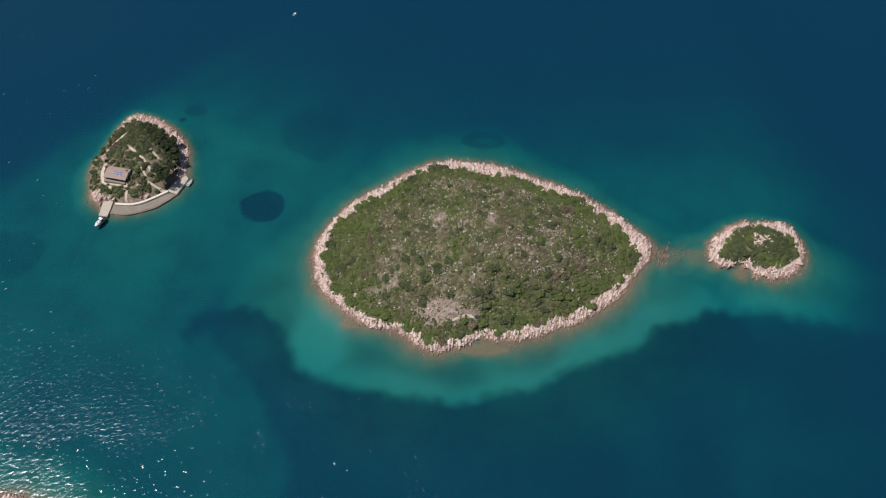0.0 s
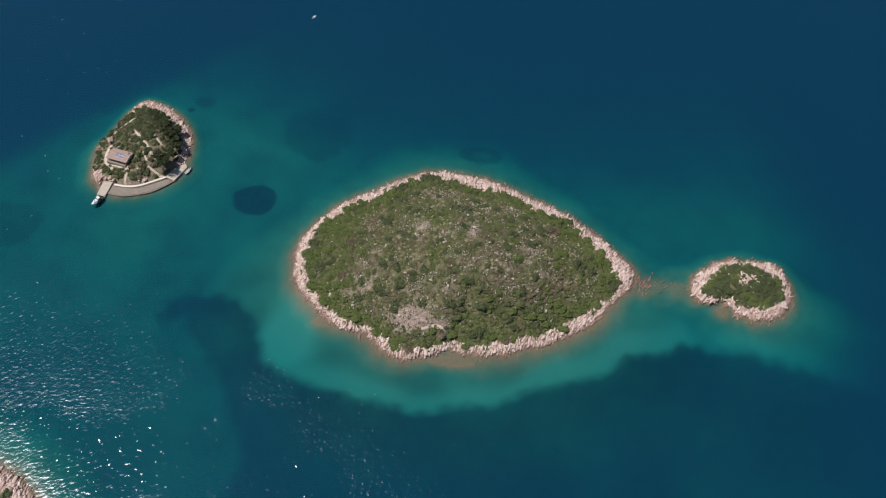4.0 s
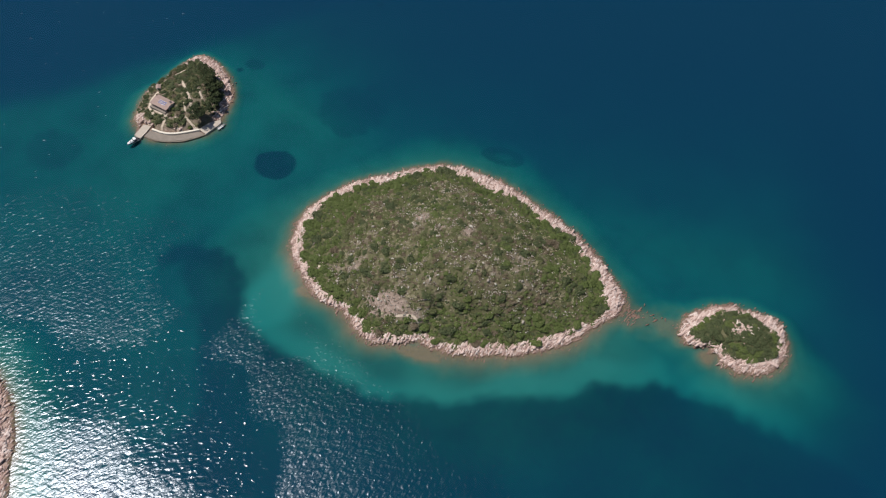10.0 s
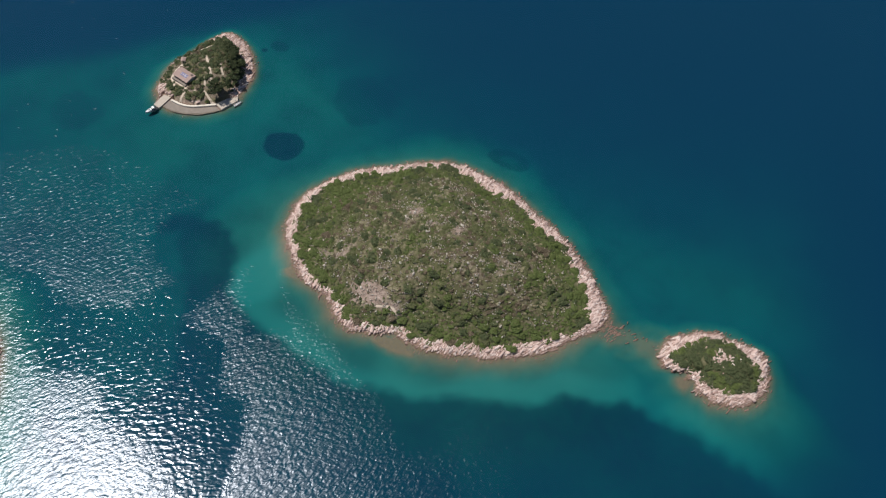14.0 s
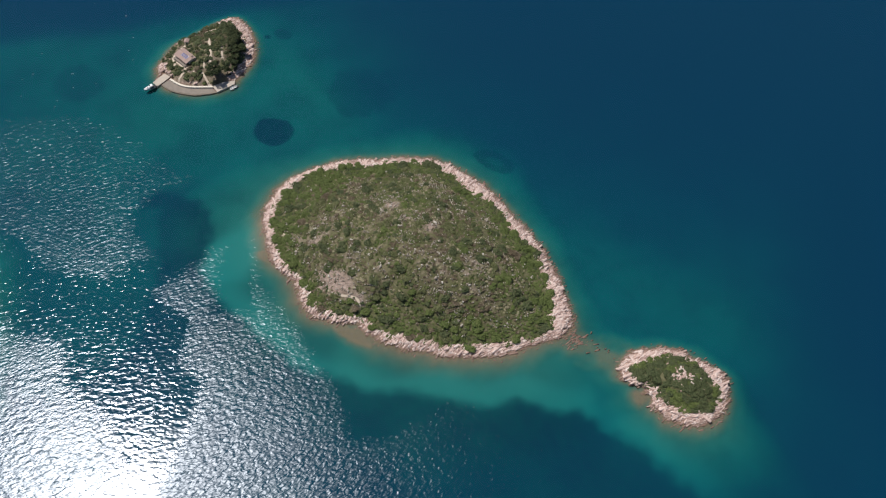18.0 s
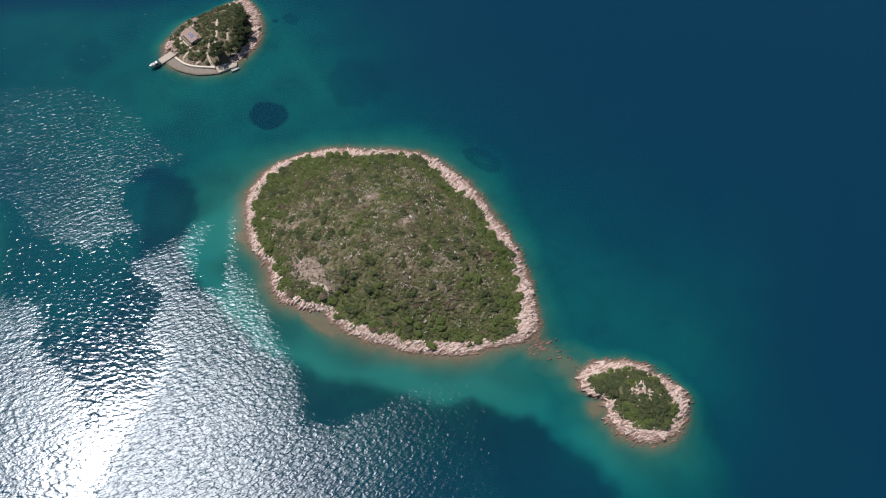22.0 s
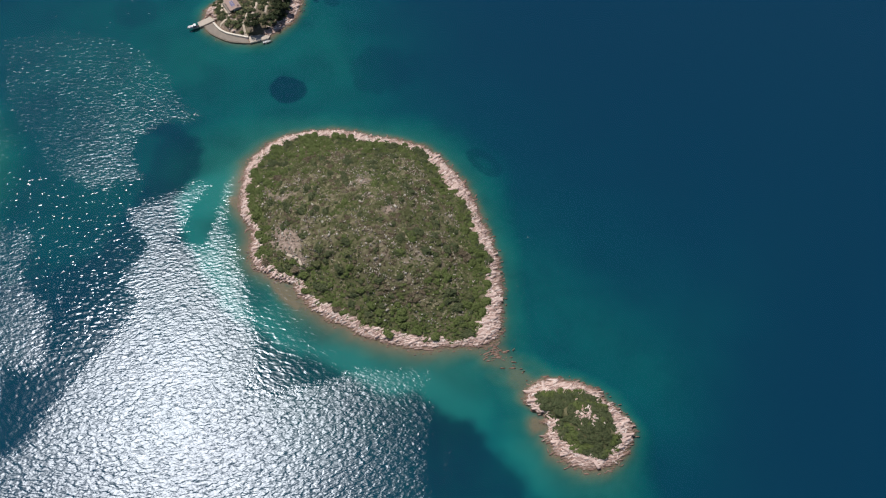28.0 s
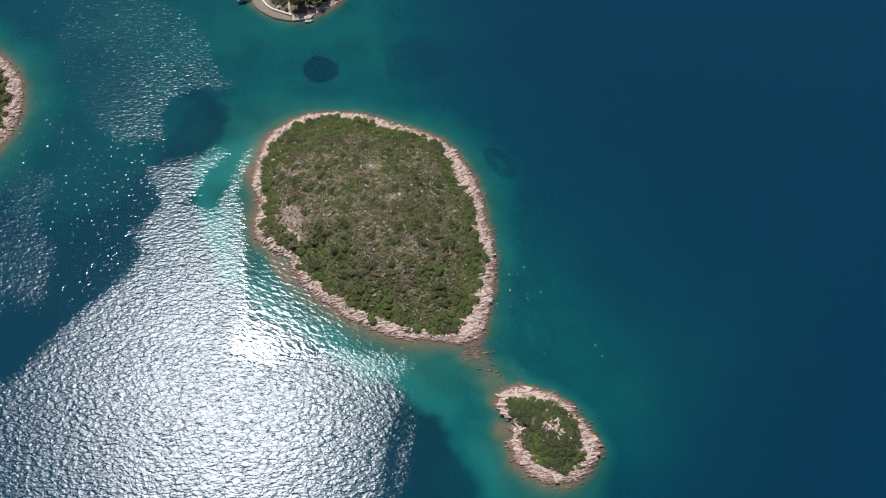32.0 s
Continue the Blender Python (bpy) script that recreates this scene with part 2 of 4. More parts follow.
def vnoise(x, y, seed=0):
    """Smooth value noise from 0 to 1 on arrays."""
    x, y = np.asarray(x, float), np.asarray(y, float)
    i, j = np.floor(x).astype(np.int64), np.floor(y).astype(np.int64)
    fx, fy = x - i, y - j
    fx, fy = fx * fx * (3 - 2 * fx), fy * fy * (3 - 2 * fy)

    def h(a, b):
        n = (a * 374761393 + b * 668265263 + seed * 974711) & 0x7FFFFFFF
        n = ((n ^ (n >> 13)) * 1274126177) & 0x7FFFFFFF
        n = (n ^ (n >> 16)) * 69069 & 0x7FFFFFFF
        return (n & 0xFFFFFF) / 0xFFFFFF

    return (h(i, j) * (1 - fx) + h(i + 1, j) * fx) * (1 - fy) + (h(i, j + 1) * (1 - fx) + h(i + 1, j + 1) * fx) * fy


MAIN = Isle((20, 182), [67.3, 68.8, 65.4, 62.6, 59.6, 57.5, 55.8, 54.5, 53.3, 52.5, 51.8, 51.2, 51.7, 52.6, 54.5, 55.9, 58.0, 59.9, 62.6, 65.1, 66.9, 68.0, 68.7, 70.2, 72.7, 75.7, 79.1, 81.6, 84.7, 86.8, 87.5, 85.6, 82.7, 78.3, 73.9, 69.0, 62.0, 59.5, 59.0, 57.4, 54.0, 49.6, 42.8, 42.8, 42.8, 42.8, 42.6, 42.4, 42.1, 42.3, 42.6, 43.5, 44.7, 46.4, 48.5, 50.9, 53.4, 55.8, 58.0, 62.1],
            [61.9, 59.2, 57.5, 54.7, 52.4, 50.5, 48.9, 48.5, 47.5, 45.9, 44.6, 45.0, 46.5, 47.8, 47.8, 48.9, 49.2, 51.7, 55.3, 58.5, 61.1, 62.7, 64.7, 65.7, 67.0, 70.4, 73.0, 76.1, 80.5, 81.5, 81.7, 80.0, 78.1, 73.7, 69.3, 64.4, 57.4, 54.9, 54.4, 52.8, 48.8, 45.0, 38.9, 37.8, 38.5, 38.0, 37.4, 36.9, 37.0, 37.3, 38.2, 39.2, 40.8, 42.2, 43.5, 45.1, 47.7, 51.6, 54.6, 58.6], 5.5, 14.0, 1.0, 11)
ISLET = Isle((137, 187), [19.5, 19.7, 19.7, 19.6, 19.5, 18.8, 17.6, 16.3, 16.1, 15.9, 15.7, 15.7, 16.0, 16.3, 16.6, 17.6, 18.5, 19.8, 21.6, 23.7, 25.6, 27.1, 27.0, 24.4, 16.5, 18.0, 15.5, 17.6, 17.9, 17.7, 18.0, 18.4, 18.7, 18.8, 18.8, 18.8, 18.8, 18.9, 19.0, 19.2],
             [14.8, 14.0, 13.0, 12.0, 11.0, 10.4, 10.4, 11.0, 12.0, 12.7, 13.0, 13.8, 18.6, 19.6, 15.0, 11.4, 12.6, 12.2, 11.8, 11.6, 12.2, 12.8, 13.4, 14.3], 5.0, 2.4, 1.4, 21)
HOME = Isle((-153, 238), [21.2, 21.4, 21.6, 22.0, 22.8, 23.7, 25.0, 26.6, 28.8, 30.9, 33.0, 36.2, 39.7, 39.7, 36.7, 33.1, 30.6, 29.1, 28.4, 28.6, 28.9, 28.5, 28.8, 29.7, 30.8, 31.4, 31.4, 31.0, 30.5, 29.7, 28.7, 27.5, 27.1, 26.3, 25.2, 24.8, 24.4, 24.0, 23.2, 21.1], None, 5.5, 4.5, 1.2, 31)
HOME.green = HOME.coast - np.interp(np.arange(40) * 9.0, [0, 45, 80, 110, 125, 150, 205, 220, 240, 300, 330, 360], [6.0, 6.5, 8.5, 9.0, 4.0, 1.8, 1.8, 6.0, 7.0, 6.5, 5.0, 6.0])
WATERFRONT = [(-130.5, 232), (-134, 218.5), (-143, 211.5), (-150, 209), (-168, 206), (-170, 217.5), (-164.5, 217), (-157, 215.6), (-149, 217.3), (-139.5, 224), (-136.8, 229.8)]
WEST = Isle((-170, 10), [70, 64, 61, 63, 66, 68, 70, 71, 73, 76, 80, 84, 88, 90, 90, 90, 90, 90, 90, 90, 90, 88, 84, 78], None, 7.0, 8.0, 1.3, 41)
ISLES = [MAIN, ISLET, HOME, WEST]


def smooth(e0, e1, v):
    t = np.clip((v - e0) / (e1 - e0), 0, 1)
    return t * t * (3 - 2 * t)


def segment(x, y, a, b):
    """Distance to the line from a to b."""
    dx, dy = b[0] - a[0], b[1] - a[1]
    t = np.clip(((x - a[0]) * dx + (y - a[1]) * dy) / (dx * dx + dy * dy), 0, 1)
    return np.hypot(x - a[0] - t * dx, y - a[1] - t * dy)


def inside(x, y, poly):
    """Metres inside a polygon (outside: minus)."""
    d, odd = np.full(np.shape(x), 1e9), np.zeros(np.shape(x), bool)
    for (ax, ay), (bx, by) in zip(poly, poly[1:] + poly[:1]):
        d = np.minimum(d, segment(x, y, (ax, ay), (bx, by)))
        if ay != by:
            odd ^= ((ay > y) != (by > y)) & (x < (bx - ax) * (y - ay) / (by - ay) + ax)
    return np.where(odd, d, -d)


SHALLOWS = ((124.6, 173.6, 4.6, 3.6), (9, 137.2, 11, 3.2), (-44, 150, 7, 3.5))


def bed_depth(x, y):
    """Metres of water; minus on dry land."""
    best = np.full(np.shape(x), 99.0)
    for isle, (steep, slope) in zip(ISLES, ((0.95, 0.06), (1.5, 0.15), (2.3, 0.22), (1.6, 0.2))):
        s = isle.shore(x, y)
        _, a = isle.polar(x, y)
        north = smooth(-0.35, 0.5, np.sin(a))
        sharp = north * {MAIN: 1.1 + 0.9 * smooth(10, 60, x), ISLET: 1.3, HOME: 0.5, WEST: 0.0}[isle]
        q = s * steep * (1 + sharp)
        shelf = slope + 0.075 * north * (isle is not WEST)
        d = np.where(q < 4, 0.26 * q, np.where(q < 10, 1.04 + 0.36 * (q - 4), np.where(q < 32, 3.2 + shelf * (q - 10), 3.2 + shelf * 22 + (shelf + 0.08) * (q - 32))))
        best = np.minimum(best, d)
    reef = segment(x, y, (86, 183), (113, 184))
    rag = 5.0 * (vnoise(x * 0.16, y * 0.16, 4) - 0.4) + 2.5 * (vnoise(x * 0.5, y * 0.5, 5) - 0.5)
    ends = 3.0 * smooth(97, 88, x) + 1.0 * smooth(106, 112, x)
    best = np.minimum(best, np.where(best > 0, 0.85 + 0.30 * np.maximum(reef - 2.0 - ends + rag, 0) ** 1.15, best))
    for cx, cy, rx, ry in SHALLOWS:
        q = np.hypot((x - cx) / rx, (y - cy) / ry) + 0.12 * rag
        best = np.where(best > 0, np.minimum(best, 0.22 + 2.6 * np.maximum(q - 0.75, 0)), best)
    spine = np.minimum(np.minimum(segment(x, y, (-150, 230), (-60, 195)), segment(x, y, (-60, 195), (20, 180))), segment(x, y, (20, 180), (137, 187)))
    side = smooth(200, 250, y)
    far = 6.4 + (0.018 + 0.10 * side) * np.maximum(spine - 40, 0) + 1.2 * (vnoise(x * 0.02, y * 0.02, 3) - 0.5)
    far = far + 9 * smooth(140, 215, x) - 0.8 * smooth(-30, -90, x) * smooth(150, 190, y)
    far = far + 7 * smooth(-6, 20, 0.707 * (y - 262 - x - 190))
    d = np.where(best > 0, np.minimum(best, far), best)
    return np.minimum(d, 24)


MEADOW = [(-121, 147), (-116, 153), (-106, 159), (-95, 160), (-86, 156), (-77, 149), (-72, 139), (-68, 130), (-57, 125), (-47, 122), (-31, 118), (-18, 116), (-4, 113), (11, 115), (27, 119), (45, 127), (58, 134), (70, 138), (77, 143), (82, 149), (94, 151), (106, 156), (116, 152), (131, 154),
          (142, 151), (157, 151), (166, 148), (192, 140), (250, 80), (250, -90), (-40, -90), (-50, 20), (-66, 54), (-71, 66), (-67, 84), (-68, 97), (-76, 107), (-84, 119), (-86, 125), (-94, 130), (-99, 134), (-106, 141), (-109, 146), (-115, 141)]
PATCHES = ((-94, 214.6, 10.4, 9.2, 1), (14, 256, 11, 7, 0.55), (-71, 262, 17, 19, 0.5), (-143, 272.4, 1.9, 1.6, 1), (-137, 279, 6, 4, 0.5), (-205, 190, 16, 12, 0.4), (-30, 40, 60, 34, 0.9))


def sea_grass(x, y):
    """Share of dark sea grass on the bed."""
    wob = 5.0 * (vnoise(x * 0.07, y * 0.07, 7) - 0.5) + 3.0 * (vnoise(x * 0.22, y * 0.22, 8) - 0.5) + 2.0 * (vnoise(x * 0.5, y * 0.5, 18) - 0.5)
    m = smooth(-3.5, 4.0, inside(x, y, MEADOW) + 0.8 * wob) * smooth(260, 200, x)
    disc = np.zeros(np.shape(x))
    for cx, cy, rx, ry, f in PATCHES:
        q = np.hypot((x - cx) / rx, (y - cy) / ry) - 1 + (0.16 if rx < 12 else 0.4) * (wob / 4)
        edge = (0.7 if rx < 12 else 2.5) / rx
        m = np.maximum(m, f * smooth(edge, -edge, q))
        disc = np.maximum(disc, (rx < 12) * (q < edge))
    hole = np.hypot((x - 14) / 5, (y - 256) / 2.2)
    m = np.where(hole < 1, m * 0.5, m)
    return np.clip(np.where(disc > 0.5, 1.15, 0.88) * m * (0.80 + 0.4 * vnoise(x * 0.045, y * 0.045, 9)), 0, 1)


def pale_sand(x, y):
    """Clean bright sand: a strip along the edge of the sea grass and a tongue west of the main island."""
    wob = 6.0 * (vnoise(x * 0.06, y * 0.06, 17) - 0.5)
    gap = -inside(x, y, MEADOW) + wob
    strip_ = smooth(14, 4, gap) * smooth(-4, 0, gap) * smooth(-66, -50, x) * smooth(185, 150, x)
    tongue = smooth(1.15, 0.55, np.hypot((x + 60) / 15, (y - 143) / 22) + wob * 0.04)
    return np.clip(np.maximum(strip_ * 0.65, tongue * 0.95), 0, 1)


def land_height(x, y):
    """Height of the dry ground, and the share of soil."""
    z, soil = np.full(np.shape(x), -1.0), np.zeros(np.shape(x))
    for isle in ISLES:
        s = isle.shore(x, y)
        inn, rho = isle.inland(x, y)
        edge = np.clip(-s, 0, 2.2) * 0.2 + np.clip(-s - 2.2, 0, 1.5) * 0.45 + np.clip(-s - 3.7, 0, 5) * 0.16 + 0.05
        rugged = 0.5 * vnoise(x * 0.9, y * 0.32, isle.seed + 2) * np.clip(-s, 0, 1) * smooth(3, 0, inn)
        hill = isle.top * np.clip(1 - rho * rho, 0, 1) ** 1.75 + 0.9 * (vnoise(x * 0.09, y * 0.09, isle.seed + 3) - 0.5) * smooth(0, 12, inn)
        h = edge + rugged + hill
        if isle is HOME:
            h = np.where(inside(x, y, WATERFRONT) > -0.6, np.minimum(h, 0.12), h)
        z = np.where(s < 0, h, z)
        soil = np.where(s < 0, smooth(-0.8, 1.5, inn), soil)
    return z, soil


def grid_mesh(name, xs, ys, heights, attrs, mat):
    """One sheet over the lines xs and ys."""
    nx, ny = len(xs), len(ys)
    gx, gy = np.meshgrid(xs, ys)
    co = np.stack([gx.ravel(), gy.ravel(), heights.ravel()], 1)
    i = np.arange(nx * ny).reshape(ny, nx)
    quads = np.stack([i[:-1, :-1], i[:-1, 1:], i[1:, 1:], i[1:, :-1]], -1).reshape(-1, 4)
    me = mesh_of(name, co, quads, mat)
    for key, v in attrs.items():
        me.attributes.new(key, "FLOAT", "POINT").data.foreach_set("value", v.ravel().astype(np.float32))
    me.shade_smooth()
    return me


def mesh_of(name, co, faces, mat):
    """A mesh from arrays of points and of equal-sided faces."""
    me = bpy.data.meshes.new(name)
    n, k = faces.shape
    me.vertices.add(len(co))
    me.vertices.foreach_set("co", np.asarray(co, np.float32).ravel())
    me.loops.add(n * k)
    me.loops.foreach_set("vertex_index", faces.astype(np.int32).ravel())
    me.polygons.add(n)
    me.polygons.foreach_set("loop_start", np.arange(0, n * k, k, dtype=np.int32))
    for m in mat if isinstance(mat, list) else [mat]:
        me.materials.append(m)
    me.update(calc_edges=True)
    return me


def lines(lo, hi, step, far):
    """Even lines in the middle, ever wider ones out to the horizon."""
    out, d = [], step
    while sum(out) < far:
        d *= 1.28
        out.append(d)
    tail = np.cumsum(out)
    return np.concatenate([lo - tail[::-1], np.arange(lo, hi + step / 2, step), hi + tail])


BARE = ((-11, 153, 11, 5.5, 0.85), (-31, 163, 9, 5, 0.6), (-44, 186, 11, 24, -0.6), (6, 150, 9, 3.5, 0.6), (-9, 197, 4, 4, 0.9), (2, 194, 3, 3, 0.8), (13.5, 194, 2.5, 4, 0.9), (31, 170, 9, 7, 0.35), (40, 190, 9, 8, 0.3),
        (-20, 175, 14, 9, 0.2), (4, 172, 14, 10, 0.15), (8, 143, 4, 3, 0.9), (-3, 164, 12, 8, 0.25))


def bareness(x, y):
    """Where stones and earth show between the bushes of the main island."""
    b = 0.55 * (vnoise(x * 0.13, y * 0.13, 71) - 0.42) + 0.5 * (vnoise(x * 0.42, y * 0.42, 72) - 0.42) + 0.35 * (vnoise(x * 1.1, y * 1.1, 81) - 0.42)
    for cx, cy, rx, ry, f in BARE:
        b = b + f * np.exp(-((x - cx) / rx) ** 2 - ((y - cy) / ry) ** 2)
    return b


def bare_ground(x, y):
    home = np.hypot((x - HOME.c[0]) / 40, (y - HOME.c[1]) / 45) < 1
    return np.where(home, 0.6 * smooth(0.3, 0.65, vnoise(x * 0.3, y * 0.3, 76)), smooth(0.26, 0.85, bareness(x, y)))


# ---- ground and sea ----
xs, ys = lines(-245, 235, 1.0, 4000), lines(20, 310, 1.0, 4000)
gx, gy = np.meshgrid(xs, ys)
depth = bed_depth(gx, gy)
dry, soil = land_height(gx, gy)
height = np.where(depth > 0, -0.05 - 0.3 * np.minimum(depth, 8) - 0.2 * np.maximum(depth - 8, 0), dry)
ground = new("ground", grid_mesh("ground", xs, ys, height, {"depth": np.maximum(depth, 0), "meadow": sea_grass(gx, gy), "soil": soil, "pale": pale_sand(gx, gy), "bare": bare_ground(gx, gy)}, GROUND))
tagged(ground, "sea bed of sand and dark sea grass rising to rocky islands", "ground", kind="structure")


WIND_SOUTH = [(-70, 144), (-64, 147), (-59, 135), (-47, 118), (-35, 126), (-49, 142), (-64, 162), (-55, 154), (-38, 139), (-22, 134), (-10, 130), (3, 122), (17, 117), (28, 110), (36, 102), (44, 107), (50, 116), (57, 128), (58, 138), (68, 148), (79, 161), (84, 160), (84, 150), (96, 151), (110, 141), (124, 126), (160, 90), (150, -90), (-10, -90),
              (-6, -26), (-4, 22), (-8, 33), (-14, 48), (-19, 64), (-23, 78), (-30, 90), (-44, 91), (-50, 101), (-54, 108), (-70, 108), (-78, 112), (-72, 127)]
WIND_WEST = [(-230, 119), (-217, 152), (-190, 168), (-168, 176), (-150, 176), (-128, 170), (-105, 172), (-106, 162), (-115, 152), (-115, 138), (-107, 131), (-90, 125), (-94, 114), (-100, 105), (-112, 97), (-130, 94), (-146, 100), (-156, 96), (-170, 94)]
WIND_SHORE = [(-180, 100), (-154, 97), (-140, 79), (-121, 67), (-110, 66), (-101, 73), (-93, 75), (-82, 67), (-75, 60), (-55, 58), (-40, 53), (-29, 45), (-30, 40), (-40, 34), (-33, 28), (-20, 16), (-20, -90), (-230, -90), (-230, 60)]
WIND_EAST = [(49, 232), (58, 247), (90, 256), (120, 256), (136, 237), (132, 207), (118, 198), (100, 187), (88, 192)]
LULL = [(92, 153), (99, 142), (104, 134), (122, 120), (125, 124), (108, 138), (101, 146), (95, 156)]


def chop_at(x, y):
    """How far the wind ruffles the water: ruffled fields with slick gaps between them."""
    w = 5 * (vnoise(x * 0.07, y * 0.07, 61) - 0.5) + 5 * (vnoise(x * 0.19, y * 0.19, 62) - 0.5)
    c = smooth(-3.5, 5.0, inside(x, y, WIND_SOUTH) + w * 0.4) * (0.72 + 0.28 * smooth(112, 50, x))
    c = np.maximum(c, 0.78 * smooth(-4, 6, inside(x, y, WIND_WEST) + w * 0.7))
    c = np.maximum(c, 0.66 * smooth(-4, 6, inside(x, y, WIND_SHORE) + w * 0.7))
    c = np.maximum(c, 0.3 * smooth(-10, 14, inside(x, y, WIND_EAST) + w))
    c = c * (1 - 0.75 * smooth(-2, 2, inside(x, y, LULL) + w * 0.4))
    slack = 0.30 * smooth(-150, -210, x) * smooth(120, 180, y) + 0.04 * smooth(60, 110, x) + 0.07 * smooth(190, 240, y)
    return np.clip(np.maximum(c, slack * (0.2 + 1.2 * vnoise(x * 0.03, y * 0.03, 63))), 0, 1)


def cross_at(x, y):
    """Where a second set of waves runs in round the islands."""
    return np.maximum(smooth(40, 80, x) * smooth(170, 200, y), smooth(-80, -130, x) * smooth(110, 80, y))


def sparkle_at(x, y):
    """How steep the lone crests of slick water are."""
    return np.maximum(0.12 + 0.88 * smooth(-18, -42, x) * smooth(130, 112, y), 1.3 * smooth(-12, 10, inside(x, y, WIND_EAST)))


wx, wy = lines(-240, 240, 1.25, 4000), lines(-20, 380, 1.25, 4000)
sx, sy = np.meshgrid(wx, wy)
water = new("water", grid_mesh("water", wx, wy, np.zeros(sx.shape), {"chop": chop_at(sx, sy), "cross": cross_at(sx, sy), "sparkle": sparkle_at(sx, sy)}, WATER))
tagged(water, "clear blue-green sea ruffled by light wind", "sea", kind="structure")


# ---- growth and stones ----
def crown_points(rng, n, lumps=7, flat=0.75):
    """n points and outward ways on a lumpy dome of radius 1."""
    cs = [(0, 0, 0.30, 0.72)]
    for _ in range(lumps):
        a, d = rng.uniform(0, 6.283), rng.uniform(0.30, 0.68)
        cs.append((d * math.cos(a), d * math.sin(a), rng.uniform(0.1, 0.5), rng.uniform(0.30, 0.48)))
    cs = np.array(cs)
    k = rng.integers(0, len(cs), n)
    v = rng.normal(size=(n, 3))
    v[:, 2] = np.abs(v[:, 2]) + 0.1
    v /= np.linalg.norm(v, axis=1)[:, None]
    p = cs[k, :3] + v * cs[k, 3:4] * rng.uniform(0.82, 1.06, (n, 1))
    p[:, 2] = np.maximum(p[:, 2] * flat, 0.02)
    return p, v


def leaf_cards(rng, p, v, size):
    """Folded leaf clumps, one diamond of two triangles each, at the points p facing about v."""
    n = len(p)
    w = v + (0, 0, 0.8) + rng.normal(scale=0.6, size=(n, 3))
    w /= np.linalg.norm(w, axis=1)[:, None]
    a = np.cross(w, rng.normal(size=(n, 3)))
    a /= np.linalg.norm(a, axis=1)[:, None]
    b = np.cross(w, a)
    s = (size * rng.uniform(0.6, 1.35, n))[:, None]
    t = s * rng.uniform(0.5, 0.9, (n, 1))
    fold = w * s * 0.3
    co = np.stack([p + a * s - fold, p + b * t, p - a * s - fold, p - b * t], 1).reshape(-1, 3)
    i = np.arange(n)[:, None] * 4
    return co, np.concatenate([i + [[0, 1, 3]], i + [[1, 2, 3]]], 0)


def core_dome(scale, flat=0.62, seg=8):
    """A low closed dome inside a bush, so that no light comes through."""
    co = [(0, 0, flat * scale)]
    for ring, (r, h) in enumerate(((0.55, 0.8), (0.85, 0.35), (0.8, -0.25))):
        for k in range(seg):
            a = 6.283 * (k + 0.5 * ring) / seg
            co.append((r * scale * math.cos(a), r * scale * math.sin(a), h * flat * scale))
    f = []
    for k in range(seg):
        j = (k + 1) % seg
        f.append((0, 1 + k, 1 + j))
        for r in range(2):
            o = 1 + r * seg
            f += [(o + k, o + seg + k, o + j), (o + j, o + seg + k, o + seg + j)]
    return np.array(co), np.array(f)


def bush_mesh(name, rng, radius, leaves, leaf, mat, flat=0.75):
    p, v = crown_points(rng, leaves, 7, flat)
    co, fa = leaf_cards(rng, p * radius, v, leaf)
    cc, cf = core_dome(radius * 0.8, flat * 0.75)
    return mesh_of(name, np.concatenate([co, cc]), np.concatenate([fa, cf + len(co)]), mat)


def thicket(name, spots, rng, leaf, mats, leaves_per):
    """Many grown-together bushes in one mesh. spots: x, y, z, radius, flatness, which leaf."""
    cos, faces, which, base = [], [], [], 0
    for x, y, z, r, flat, m in spots:
        n = max(24, int(leaves_per * r * r))
        p, v = crown_points(rng, n, 6, flat)
        co, fa = leaf_cards(rng, p * r + (x, y, z - 0.1), v, leaf)
        cc, cf = core_dome(r * 0.8, flat * 0.75, 6)
        for c, f in ((co, fa), (cc + (x, y, z - 0.1), cf)):
            cos.append(c)
            faces.append(f + base)
            which.append(np.full(len(f), m))
            base += len(c)
    me = mesh_of(name, np.concatenate(cos), np.concatenate(faces), list(mats))
    me.polygons.foreach_set("material_index", np.concatenate(which).astype(np.int32))
    me.update()
    return me


def stone_points(rng, n, length, width, tall, turn):
    """Corner points and faces of n split blocks, bevelled at the top, lying along turn (degrees from +y)."""
    base = np.array([(-1, -1, -0.6), (1, -1, -0.6), (1, 1, -0.6), (-1, 1, -0.6), (-1.02, -1, 0.45), (1, -1.02, 0.45), (1.02, 1, 0.45), (-1, 1.02, 0.45), (-0.7, -0.78, 1), (0.7, -0.78, 1), (0.7, 0.78, 1), (-0.7, 0.78, 1)])
    f = [(8, 9, 10, 11)]
    for o in (0, 4):
        for k in range(4):
            j = (k + 1) % 4
            f.append((o + k, o + j, o + 4 + j, o + 4 + k))
    pts = base[None] + rng.uniform(-0.22, 0.22, (n, 12, 3))
    pts = pts * np.stack([width, length, tall], 1)[:, None, :] * 0.5
    tip = rng.normal(0, 0.16, n)
    pts[:, :, 2] += pts[:, :, 0] * tip[:, None]
    a = np.radians(turn)
    x = pts[:, :, 0] * np.cos(a)[:, None] - pts[:, :, 1] * np.sin(a)[:, None]
    y = pts[:, :, 0] * np.sin(a)[:, None] + pts[:, :, 1] * np.cos(a)[:, None]
    return np.stack([x, y, pts[:, :, 2]], 2), np.array(f)


